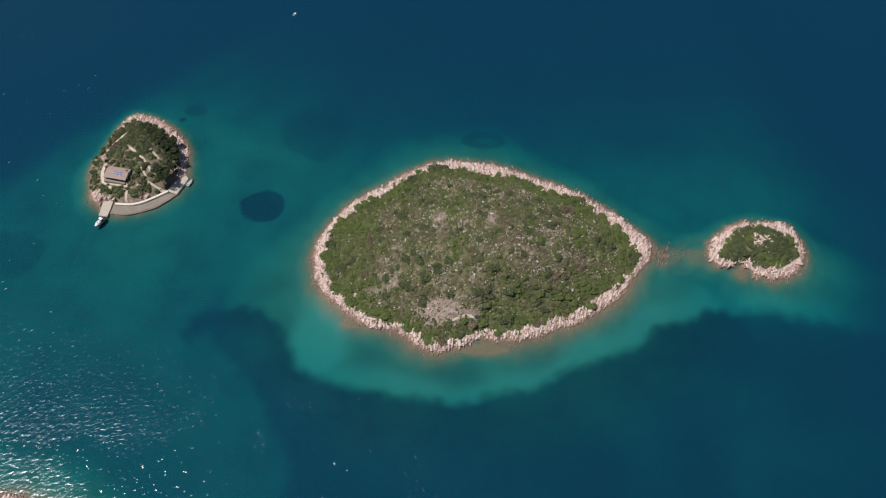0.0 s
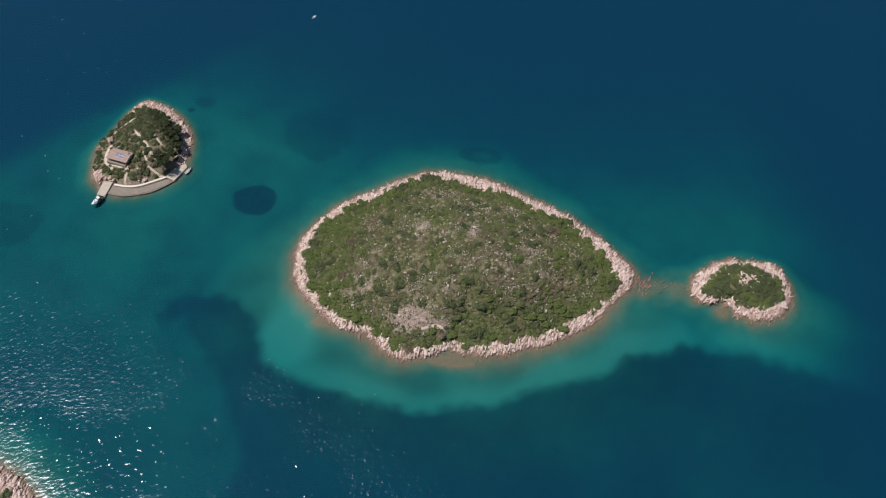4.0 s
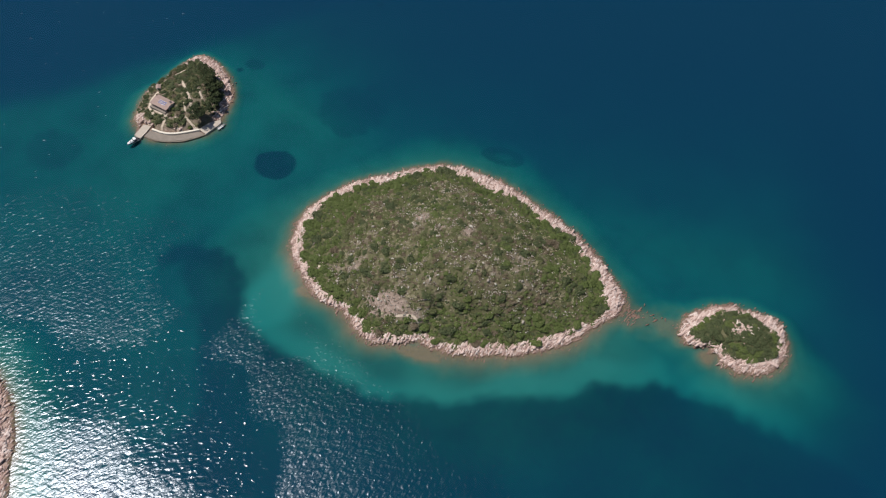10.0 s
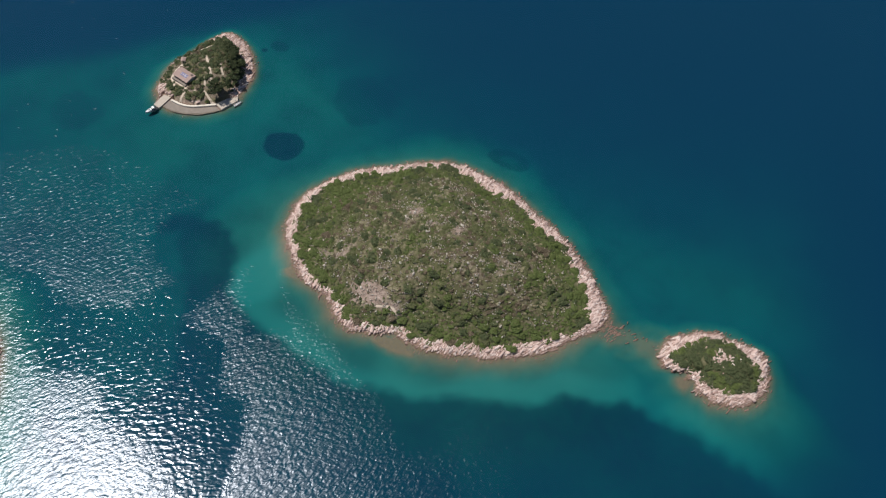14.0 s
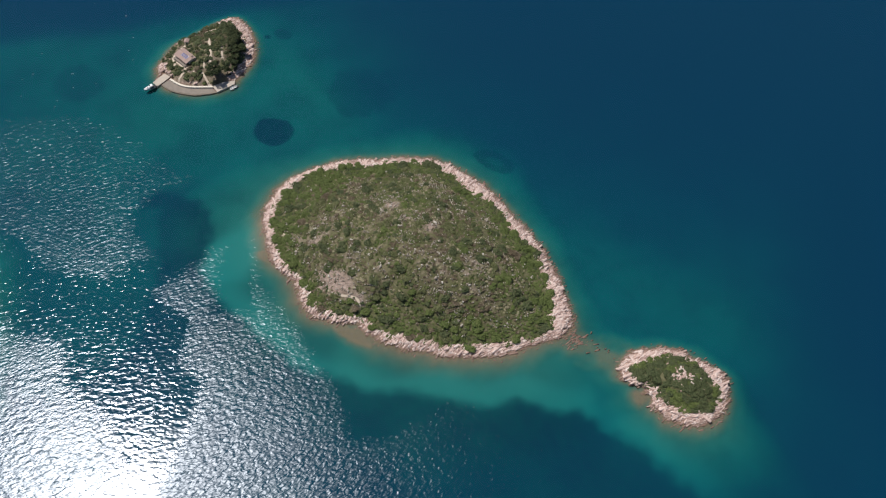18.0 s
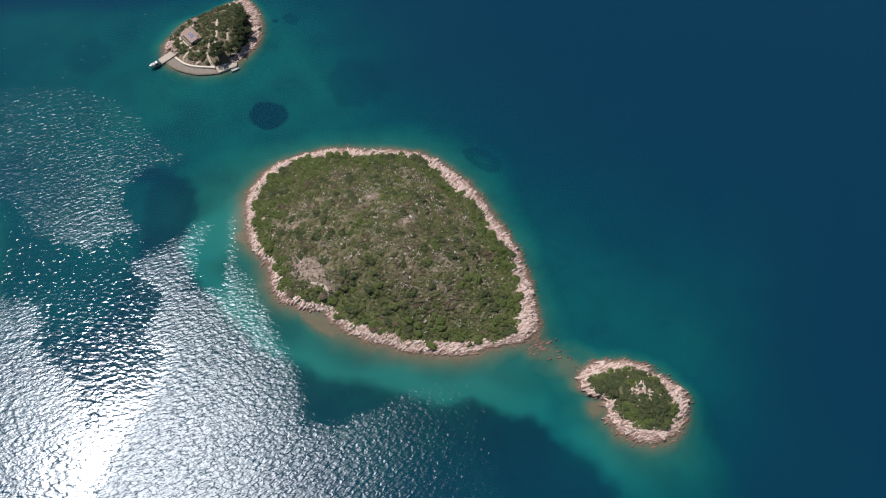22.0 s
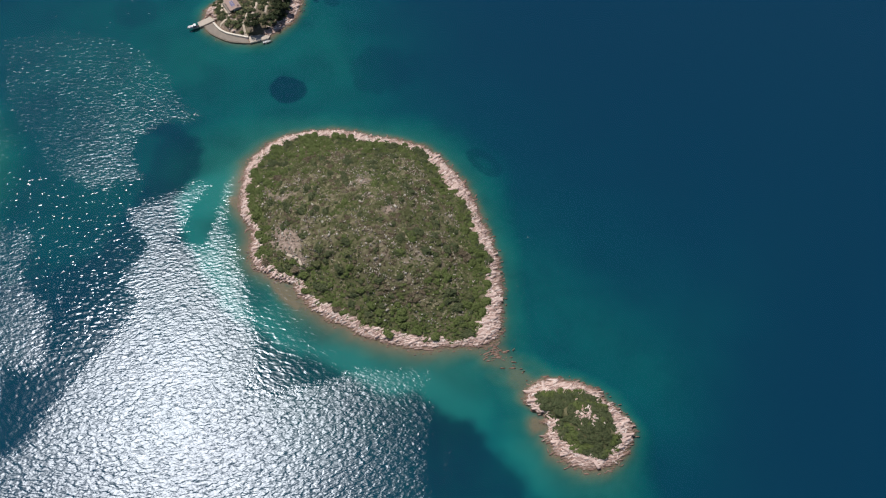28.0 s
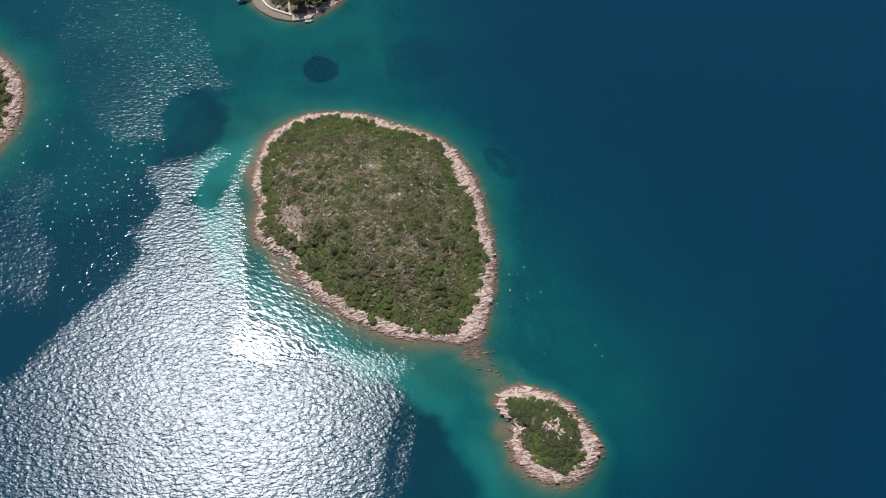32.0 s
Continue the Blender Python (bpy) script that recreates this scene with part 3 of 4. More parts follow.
def stones(name, at, length, width, tall, turn, rng, mat):
    pts, f = stone_points(rng, len(at), length, width, tall, turn)
    co = (pts + at[:, None, :]).reshape(-1, 3)
    faces = (f[None] + (np.arange(len(at)) * 12)[:, None, None]).reshape(-1, 4)
    return mesh_of(name, co, faces, mat)


def ground_z(x, y):
    z, _ = land_height(np.asarray(x, float), np.asarray(y, float))
    d = bed_depth(np.asarray(x, float), np.asarray(y, float))
    return np.where(d > 0, -0.05 - 0.3 * d, z)


BOULDERS = [stones("boulder", np.zeros((1, 3)), np.ones(1), np.ones(1), np.ones(1), np.zeros(1), np.random.default_rng(300 + q), LIMESTONE) for q in range(10)]


def shore_stones(isle, label, count, seed, box, singles, boulder_label, stretch=1.0, slim=1.0):
    """Split limestone blocks along a rim, lying with the bedding; some stand in the water."""
    rng = np.random.default_rng(seed)
    x, y = rng.uniform(box[0], box[1], count * 8), rng.uniform(box[2], box[3], count * 8)
    s = isle.shore(x, y)
    inn, _ = isle.inland(x, y)
    keep = (s < 2.4) & (inn < 0.9) & (inside(x, y, WATERFRONT) < -0.3) & (rng.uniform(size=len(x)) < np.where(s > 0, 0.34 - 0.14 * s, 1.0) * np.where(s > -1.6, 0.75, 1.0))
    x, y, s = x[keep][:count], y[keep][:count], s[keep][:count]
    n = len(x)
    length = (rng.gamma(2.8, 0.47, n) + 0.42) * np.where(s > 0, 0.5, np.where(s > -2.0, 0.75, 1.0)) * stretch
    width = (0.22 + 0.24 / stretch * length * rng.uniform(0.5, 1.2, n)) * slim
    tall = 0.22 + 0.24 * width + rng.uniform(0, 0.28, n)
    turn = rng.normal(-6, 10, n) - 28 * smooth(30, 80, x)
    wild = rng.uniform(size=n) < np.where(x < isle.c[0] - 45, 0.6, 0.12)
    turn[wild] = rng.uniform(0, 180, wild.sum())
    z = np.maximum(ground_z(x, y), -0.2) + tall * np.where(s > -1.6, -0.1, 0.08)
    big = np.argsort(-length * width)[:singles]
    for q, i in enumerate(big):
        b = new("boulder", BOULDERS[q % len(BOULDERS)])
        b.matrix_world = pose(x[i], y[i], z[i], 0, 0, turn[i]) @ Matrix.Diagonal((width[i], length[i], tall[i], 1))
        tagged(b, boulder_label, "boulder", "boulders on the shore")
    small = np.setdiff1d(np.arange(n), big)
    x, y, z, length, width, tall, turn = (v[small] for v in (x, y, z, length, width, tall, turn))
    ob = new("shore_rocks", stones("shore_rocks", np.stack([x, y, z], 1), length, width, tall, turn, rng, LIMESTONE))
    return tagged(ob, label, "rocks", kind="stuff")


shore_stones(MAIN, "pale pink limestone blocks split along the waterline", 7200, 101, (-72, 95, 130, 245), 170, "long pale pink limestone slab at the waterline", 1.0, 0.85)
shore_stones(ISLET, "pale limestone slabs ringing the small green islet", 1700, 102, (105, 160, 165, 206), 60, "pale limestone slab on the small islet's rim", 1.35, 0.72)
shore_stones(HOME, "pale limestone rocks round the house island's shore", 620, 103, (-186, -126, 205, 282), 40, "pale limestone boulder on the house island's shore", 0.72)
shore_stones(WEST, "pale limestone rocks along a wooded shore", 1500, 104, (-215, -95, 20, 90), 20, "pale limestone boulder on a wooded shore")

rng = np.random.default_rng(7)
def scatter(isle, box, gap, seed):
    """Bush spots inside the green, on a shaken grid."""
    r = np.random.default_rng(seed)
    x, y = np.meshgrid(np.arange(box[0], box[1], gap), np.arange(box[2], box[3], gap))
    x, y = x.ravel() + r.uniform(-0.55, 0.55, x.size) * gap, y.ravel() + r.uniform(-0.55, 0.55, y.size) * gap
    inn, rho = isle.inland(x, y)
    k = inn > -0.3
    return x[k], y[k], inn[k], rho[k], r


x, y, inn, rho, r = scatter(MAIN, (-66, 86, 136, 236), 1.75, 5)
bare = bareness(x, y) * smooth(3, 12, inn)
edge = smooth(16 - 6 * smooth(170, 158, y), 5 - 2 * smooth(170, 158, y), inn - 6 * smooth(-20, -42, x) + 10 * (vnoise(x * 0.08, y * 0.08, 73) - 0.5))
edge = np.maximum(edge, 0.75 * smooth(38, 60, x) * smooth(0.3, 0.6, vnoise(x * 0.12, y * 0.12, 70)))
keep = r.uniform(size=len(x)) > np.clip(bare * 1.2 + 0.04, 0, 0.72)
x, y, inn, bare, edge = x[keep], y[keep], inn[keep], bare[keep], edge[keep]
size = np.clip(r.gamma(2.6, 0.35, len(x)) * (1 - 0.45 * np.clip(bare, 0, 1)) + 0.2 + 0.1 * edge, 0.40, 2.7)
tone = vnoise(x * 0.1, y * 0.1, 74) + r.normal(0, 0.17, len(x))
kind = np.where(r.uniform(size=len(x)) < edge * 0.97, np.where(tone > 0.8, 1, 0), np.where(tone < 0.43, 3, np.where(tone < 0.68, 2, np.where(r.uniform(size=len(x)) < 0.6, 1, 0))))
kind = np.where((size > 1.7) & (edge < 0.5) & (kind == 3), 1, kind)
z = ground_z(x, y)
flat = np.where(edge > 0.5, 0.29, 0.44)
order = np.argsort(-size)
single = order[:280]
rest = order[280:]
maquis = new("scrub_thicket", thicket("scrub_thicket", [(x[i], y[i], z[i], size[i], flat[i], kind[i]) for i in rest], rng, 0.23, LEAVES, 90))
tagged(maquis, "dense green and olive maquis scrub covering a low rocky island", "scrub", kind="stuff")
ux, uy, uin, _, r3 = scatter(MAIN, (-66, 86, 136, 236), 1.25, 8)
ub = bareness(ux, uy) * smooth(3, 12, uin)
uk = r3.uniform(size=len(ux)) > np.clip(ub * 1.15 + 0.02, 0.02, 0.93)
ux, uy, uin = ux[uk], uy[uk], uin[uk]
ut = vnoise(ux * 0.12, uy * 0.12, 77) + r3.normal(0, 0.2, len(ux))
ukind = np.where(r3.uniform(size=len(ux)) < smooth(18, 6, uin), np.where(ut > 0.6, 1, 0), np.where(ut < 0.4, 3, np.where(ut < 0.75, 2, 0)))
uv = smooth(0.45, 0.75, 0.5 * vnoise(ux * 0.17, uy * 0.17, 78) + 0.5 * vnoise(ux * 0.6, uy * 0.6, 80))
ukind = np.where((r3.uniform(size=len(ux)) < (0.06 + 0.5 * uv) * smooth(5, 13, uin)), 5, ukind)
under_growth = new("undergrowth", thicket("undergrowth", list(zip(ux, uy, ground_z(ux, uy), np.clip(r3.gamma(6, 0.115, len(ux)), 0.35, 1.1), np.full(len(ux), 0.6), ukind)), rng, 0.21, LEAVES, 60))
tagged(under_growth, "low olive and dry undergrowth between the shrubs", "undergrowth", kind="stuff")
SHRUBS = {}
for k, m in enumerate(LEAVES):
    SHRUBS[k] = [bush_mesh("shrub", np.random.default_rng(200 + 10 * k + q), 1.0, 420, 0.11, m, 0.55) for q in range(3)]
SHRUB_LABELS = ["bright green evergreen shrub on a rocky island", "dark green evergreen shrub on a rocky island", "olive-green shrub among pale limestone", "dry brownish shrub among pale limestone", "dark grey-green garden shrub", "pale straw-coloured shrub"]


def shrub(k, x, y, z, size, turn, q, label="", group="shrubs on the rocky islands"):
    ob = new("shrub", SHRUBS[k][q % 3])
    ob.matrix_world = pose(x, y, z - 0.12, 0, 0, turn) @ Matrix.Diagonal((size, size, size * 0.92, 1))
    return tagged(ob, label or SHRUB_LABELS[k], "shrub", group)


for n, i in enumerate(single):
    shrub(int(kind[i]), x[i], y[i], float(z[i]), float(size[i]) * 1.05, (n * 77) % 360, n)

# stones lying among the scrub
sx2, sy2, inn2, _, r2 = scatter(MAIN, (-66, 86, 136, 236), 0.6, 6)
b2 = bareness(sx2, sy2) * smooth(2, 10, inn2)
vein = smooth(0.52, 0.78, 0.45 * vnoise(sx2 * 0.12, sy2 * 0.12, 78) + 0.55 * vnoise(sx2 * 0.5, sy2 * 0.5, 79))
k2 = r2.uniform(size=len(sx2)) < (np.clip(b2 * 0.9 - 0.02, 0.03, 0.75) * 0.32 + 0.42 * vein * smooth(-0.25, 0.2, b2)) * smooth(3, 10, inn2)
sx2, sy2 = sx2[k2], sy2[k2]
ln = r2.gamma(1.5, 0.16, len(sx2)) + 0.2
hill_stones = new("hill_stones", stones("hill_stones", np.stack([sx2, sy2, ground_z(sx2, sy2) + 0.34], 1), ln, 0.1 + ln * r2.uniform(0.25, 0.6, len(ln)), 0.35 + ln * 0.4, r2.uniform(0, 180, len(ln)), r2, KARST))
tagged(hill_stones, "grey-white limestone stones scattered among the scrub", "stones", kind="stuff")

# islet
x, y, inn, rho, r = scatter(ISLET, (112, 158, 168, 204), 1.35, 15)
arc = np.abs(np.hypot(x - 133.5, y - 190.5) - 4.2)
open_spot = 0.7 * np.exp(-(arc / 0.7) ** 2) * smooth(191, 187, y) + np.exp(-((x - 136) / 4.0) ** 2 - ((y - 189) / 2.6) ** 2) + 0.6 * np.exp(-((x - 128) / 2.2) ** 2 - ((y - 183) / 1.4) ** 2)
keep = r.uniform(size=len(x)) > open_spot * 0.95
x, y = x[keep], y[keep]
z = ground_z(x, y)
size = np.clip(r.gamma(6, 0.25, len(x)), 0.7, 2.4)
kind = np.where(vnoise(x * 0.2, y * 0.2, 75) + r.normal(0, 0.15, len(x)) > 0.34, 1, 0)
islet_green = new("scrub_thicket", thicket("scrub_thicket", list(zip(x, y, z, size, np.full(len(x), 0.5), kind)), rng, 0.24, LEAVES, 85))
tagged(islet_green, "dense dark green scrub on a small rocky islet", "scrub", kind="stuff")

ox, oy = rng.normal(136, 3.0, 60), rng.normal(188.6, 2.0, 60)
islet_stones = new("islet_stones", stones("islet_stones", np.stack([ox, oy, ground_z(ox, oy) + 0.15], 1), rng.uniform(0.5, 1.6, 60), rng.uniform(0.4, 0.9, 60), rng.uniform(0.4, 0.8, 60), rng.uniform(0, 180, 60), rng, LIMESTONE))
tagged(islet_stones, "pale stones in a clearing on the islet", "stones", kind="stuff")

# wet ribs of rock awash between the two islands
rx, ry = rng.normal(90, 3.4, 95), rng.normal(184, 2.2, 95)
rx[:12], ry[:12] = rng.uniform(95, 114, 12), rng.normal(184.5, 1.8, 12)
far_ = bed_depth(rx, ry) > 0.02
rx, ry = rx[far_], ry[far_]
rl = rng.gamma(2.5, 0.35, len(rx)) + 0.3
reef_rocks = new("reef_rocks", stones("reef_rocks", np.column_stack([rx, ry, rng.uniform(-0.36, -0.17, len(rx))]), rl * 1.2, 0.14 + rl * 0.16, np.full(len(rx), 0.42), rng.normal(-28, 12, len(rx)), rng, LIMESTONE))
tagged(reef_rocks, "wet brown ribs of rock awash on a shallow reef", "rocks", kind="stuff")

# small whitecaps on the open water
fx, fy = rng.uniform(-330, -186, 70), rng.uniform(150, 400, 70)
clear_of = (fy - 262 - fx - 190 > 0) | ((fx < -190) & (fy < 240))
fx, fy = fx[clear_of], fy[clear_of]
FOAM = plain("sea_foam", (0.46, 0.52, 0.56), 0.8)
foam = new("whitecaps", stones("whitecaps", np.column_stack([fx, fy, np.full(len(fx), 0.02)]), rng.gamma(3, 0.2, len(fx)) + 0.25, rng.uniform(0.1, 0.2, len(fx)), np.full(len(fx), 0.06), rng.normal(-60, 16, len(fx)), rng, FOAM))
tagged(foam, "thin white flecks of foam on wind-blown sea", "foam", kind="stuff")

# wooded shore to the west
x, y, inn, rho, r = scatter(WEST, (-225, -108, 5, 82), 2.4, 25)
z = ground_z(x, y)
size = np.clip(r.gamma(6, 0.3, len(x)), 0.8, 3.0)
kind = r.integers(0, 3, len(x))
shore_green = new("scrub_thicket", thicket("scrub_thicket", list(zip(x, y, z, size, np.full(len(x), 0.75), kind)), rng, 0.32, LEAVES, 42))
tagged(shore_green, "green scrub behind a pale rocky shore", "scrub", kind="stuff")


# ---- house island ----
ROOF = plain("roof_tiles", (0.37, 0.265, 0.228), 0.85, 0.0, 0.35, 0.8, 6.0, 0.5)
RENDER = plain("plaster", (0.66, 0.58, 0.47), 0.9, 0.0, 0.2, 0.8)
CONCRETE = plain("concrete", (0.49, 0.42, 0.35), 0.9, 0.0, 0.3, 0.5, 5.0, 0.3)
PALE_WALL = plain("whitewashed_wall", (0.72, 0.65, 0.55), 0.9, 0.0, 0.2, 0.6, 6.0, 0.3)
SEAWALL = plain("weathered_seawall", (0.22, 0.18, 0.14), 0.9, 0.0, 0.45, 0.6, 5.0, 0.5)
GRAVEL = plain("beach_gravel", (0.26, 0.22, 0.185), 0.95, 0.0, 0.4, 0.5, 9.0, 0.5)
PATH_EARTH = plain("path_earth", (0.56, 0.46, 0.36), 0.95, 0.0, 0.35, 0.7, 7.0, 0.4)
GELCOAT = plain("white_gelcoat", (0.80, 0.81, 0.80), 0.25, 0.0, 0.06)
CUSHION = plain("blue_grey_cushion", (0.10, 0.16, 0.22), 0.7)
TEAK = plain("teak_deck", (0.34, 0.24, 0.15), 0.7)
DARK = plain("dark_rubber", (0.03, 0.03, 0.035), 0.6)
PANE = plain("window_pane", (0.03, 0.04, 0.05), 0.08, 0.0, 0.1)
CELL = plain("solar_cells", (0.15, 0.15, 0.27), 0.35, 0.0, 0.2)
METAL = plain("aluminium", (0.62, 0.63, 0.65), 0.35, 0.9)
SHUTTER = plain("green_shutter_paint", (0.06, 0.11, 0.07), 0.6)
WOOD = plain("weathered_wood", (0.26, 0.20, 0.14), 0.8)
TENDER_GREY = plain("grey_rubber", (0.50, 0.51, 0.52), 0.6)


def part(name, me, mat, parent, label=""):
    """One mesh under a thing or under a part. me: a bmesh or a mesh."""
    if isinstance(me, bmesh.types.BMesh):
        data = bpy.data.meshes.new(name)
        bmesh.ops.recalc_face_normals(me, faces=me.faces)
        me.to_mesh(data)
        me.free()
        me = data
    if mat is not None and not me.materials:
        me.materials.append(mat)
    ob = new(name, me)
    ob.parent = parent
    if label:
        tagged(ob, label)
    return ob


def empty(name, m, label, category, group="", kind=""):
    ob = new(name)
    ob.matrix_world = m
    return tagged(ob, label, category, group, kind)


def box(size, at=(0, 0, 0), bevel=0.02, turn=0.0):
    bm = bmesh.new()
    bmesh.ops.create_cube(bm, size=1, matrix=pose(*at, 0, 0, turn) @ Matrix.Diagonal((*size, 1)))
    if bevel:
        bmesh.ops.bevel(bm, geom=bm.edges[:], offset=bevel, segments=1, affect="EDGES")
    return bm


def prism(poly, z0, z1, bevel=0.0):
    bm = bmesh.new()
    lo = [bm.verts.new((px, py, z0)) for px, py in poly]
    hi = [bm.verts.new((px, py, z1)) for px, py in poly]
    bm.faces.new(lo[::-1])
    top = bm.faces.new(hi)
    for k in range(len(poly)):
        j = (k + 1) % len(poly)
        bm.faces.new((lo[k], lo[j], hi[j], hi[k]))
    if bevel:
        bmesh.ops.bevel(bm, geom=list(top.edges), offset=bevel, segments=2, affect="EDGES")
    return bm


def curve_points(pts, step):
    """Evenly spaced points on a smooth curve through pts."""
    p = np.array(pts, float)
    q = np.concatenate([[2 * p[0] - p[1]], p, [2 * p[-1] - p[-2]]])
    out = []
    for k in range(len(p) - 1):
        a, b, c, d = q[k:k + 4]
        n = max(2, int(np.hypot(*(c - b)) / step))
        for f in np.arange(n) / n:
            out.append(b + 0.5 * f * (c - a + f * (2 * a - 5 * b + 4 * c - d + f * (3 * (b - c) + d - a))))
    return np.array(out + [p[-1]])


def wall_run(pts, width, z0, z1, step=1.5, bevel=0.05):
    """A wall along a curve."""
    c = curve_points(pts, step)
    t = np.gradient(c, axis=0)
    t /= np.hypot(t[:, 0], t[:, 1])[:, None]
    nrm = np.stack([-t[:, 1], t[:, 0]], 1) * width / 2
    return prism([tuple(v) for v in np.concatenate([c + nrm, (c - nrm)[::-1]])], z0, z1, bevel)


def strip(pts, width, lift, step=1.0):
    """A strip that follows the ground, with a ragged edge."""
    c = curve_points(pts, step)
    t = np.gradient(c, axis=0)
    t /= np.hypot(t[:, 0], t[:, 1])[:, None]
    w = width / 2 * (0.75 + 0.5 * vnoise(c[:, 0] * 0.7, c[:, 1] * 0.7, 91))[:, None]
    nrm = np.stack([-t[:, 1], t[:, 0]], 1) * w
    rows = [c + nrm, c + nrm * 0.4, c - nrm * 0.4, c - nrm]
    co = np.concatenate([np.column_stack([q, np.maximum(ground_z(q[:, 0], q[:, 1]), 0.05) + lift * (1.0 if 0 < k < 3 else 0.3)]) for k, q in enumerate(rows)])
    n = len(c)
    f = [(k * n + i, (k + 1) * n + i, (k + 1) * n + i + 1, k * n + i + 1) for k in range(3) for i in range(n - 1)]
    return mesh_of("strip", co, np.array(f), [])


# quay, jetty and walls
quay = new("quay", None)
tagged(quay, "pale concrete quay on the house island's shore", "quay")
part("platform", prism([(-131.0, 230.0), (-134.8, 220.4), (-140.2, 222.6), (-137.0, 228.5), (-132.6, 232.2)], -1.5, 0.85, 0.06), CONCRETE, quay)
part("ramp", prism([(-140.2, 222.6), (-142.4, 221.6), (-146.5, 224.0), (-146.0, 225.4)], -0.4, 0.95, 0.04), CONCRETE, quay)
for px, py in ((-133.9, 222.6), (-132.7, 226.0), (-131.7, 229.0)):
    part("bollard", box((0.28, 0.28, 0.45), (px - 0.25, py + 0.1, 1.05), 0.06), METAL, quay, "small metal mooring bollard")
jetty = new("jetty", None)
tagged(jetty, "broad pale concrete jetty reaching out from the shore", "jetty")
part("deck", prism([(-169.0, 216.6), (-169.3, 208.3), (-165.0, 207.2), (-164.5, 212.5), (-164.4, 216.9)], -1.6, 0.8, 0.06), CONCRETE, jetty)
part("walkway", prism([(-166.3, 216.5), (-164.9, 216.6), (-163.9, 222.4), (-165.1, 222.6)], -0.3, 1.35, 0.04), PATH_EARTH, jetty)
for px, py in ((-168.8, 208.7), (-165.3, 207.7)):
    part("bollard", box((0.28, 0.28, 0.45), (px, py, 1.0), 0.06), METAL, jetty, "small metal mooring bollard")
seawall = new("seawall", None)
tagged(seawall, "low dark weathered stone seawall holding a gravel beach", "seawall", kind="structure")
part("wall", wall_run([(-135.2, 220.6), (-138.2, 217.6), (-143.6, 213.0), (-150.0, 210.4), (-154.5, 209.2), (-159.0, 208.9), (-164.4, 209.6)], 0.7, -1.6, 0.42), SEAWALL, seawall)
for px, py, a in ((-138.2, 217.6, 50), (-143.6, 213.0, 32), (-150.0, 210.4, 18), (-156.5, 209.0, 5)):
    part("buttress", box((0.9, 1.0, 1.5), (px, py, -0.5), 0.08, a), SEAWALL, seawall)
garden_wall = new("garden_wall", None)
tagged(garden_wall, "low whitewashed wall curving along the beach", "wall", kind="structure")
part("wall", wall_run([(-139.3, 222.2), (-144.6, 218.8), (-149.4, 216.0), (-153.1, 214.7), (-157.1, 214.3), (-162.8, 214.8)], 1.1, -0.3, 1.25), PALE_WALL, garden_wall)
beach = new("beach", None)
tagged(beach, "grey gravel beach between seawall and white wall", "beach", kind="structure")
part("gravel", prism([(-139.6, 221.6), (-144.5, 218.2), (-149.4, 215.4), (-153.1, 214.1), (-157.1, 213.8), (-163.8, 214.4), (-164.4, 210.0), (-159, 209.2), (-154.5, 209.5), (-150, 210.8), (-143.7, 213.4), (-138.4, 217.9), (-135.8, 220.4)], -1.0, 0.40, 0.1), GRAVEL, beach)
FOOTPATHS = [([(-46.9, 168), (-45.1, 160.5), (-45.6, 156.5)], 1.3), ([(-3.8, 148.6), (3.4, 150.4), (8.2, 146), (7.2, 141.8)], 1.2), ([(-163.4, 248.0), (-158.0, 243.1), (-153.4, 238.6), (-147.9, 231.3)], 1.3), ([(-153.0, 233.2), (-150.0, 228.5)], 1.0), ([(-149.5, 226.0), (-142.4, 222.6), (-140, 222)], 1.2), ([(-153.7, 224.3), (-149.2, 217.5)], 1.0),
             ([(-176.9, 243.3), (-174.6, 250.1), (-171.2, 254.6), (-167.3, 258.4)], 1.3), ([(-158.8, 225.1), (-157.9, 215.9)], 1.4), ([(-152.2, 246.0), (-146.0, 239.3)], 1.1), ([(-172.5, 238.5), (-173.2, 234), (-171, 227), (-165.5, 222)], 2.0), ([(-170, 226.6), (-163, 224.6), (-157.5, 223)], 1.6)]
for pts, w in FOOTPATHS:
    me = strip(pts, w * (0.9 if pts[0][0] < -100 else 0.8), 0.09)
    me.materials.append(PATH_EARTH)
    tagged(new("footpath", me), "pale trodden earth path between bushes", "path", kind="structure")


# house
def gable(length, width, eave, ridge, over, porch=0.0):
    """A roof of two slopes with thickness, its ridge along x."""
    bm = bmesh.new()
    l, w, th = length / 2 + over, width / 2 + over, 0.16
    drop = eave - 0.12 - porch * 0.12
    prof = [(-w - porch, drop), (0, ridge), (w, eave - 0.12), (w, eave - 0.12 - th), (0, ridge - th), (-w - porch, drop - th)]
    ends = [[bm.verts.new((sx_, py, pz)) for py, pz in prof] for sx_ in (-l, l)]
    for k in range(6):
        j = (k + 1) % 6
        bm.faces.new((ends[0][k], ends[0][j], ends[1][j], ends[1][k]))
    for e in ends:
        bm.faces.new((e[0], e[1], e[4], e[5]))
        bm.faces.new((e[1], e[2], e[3], e[4]))
    return bm


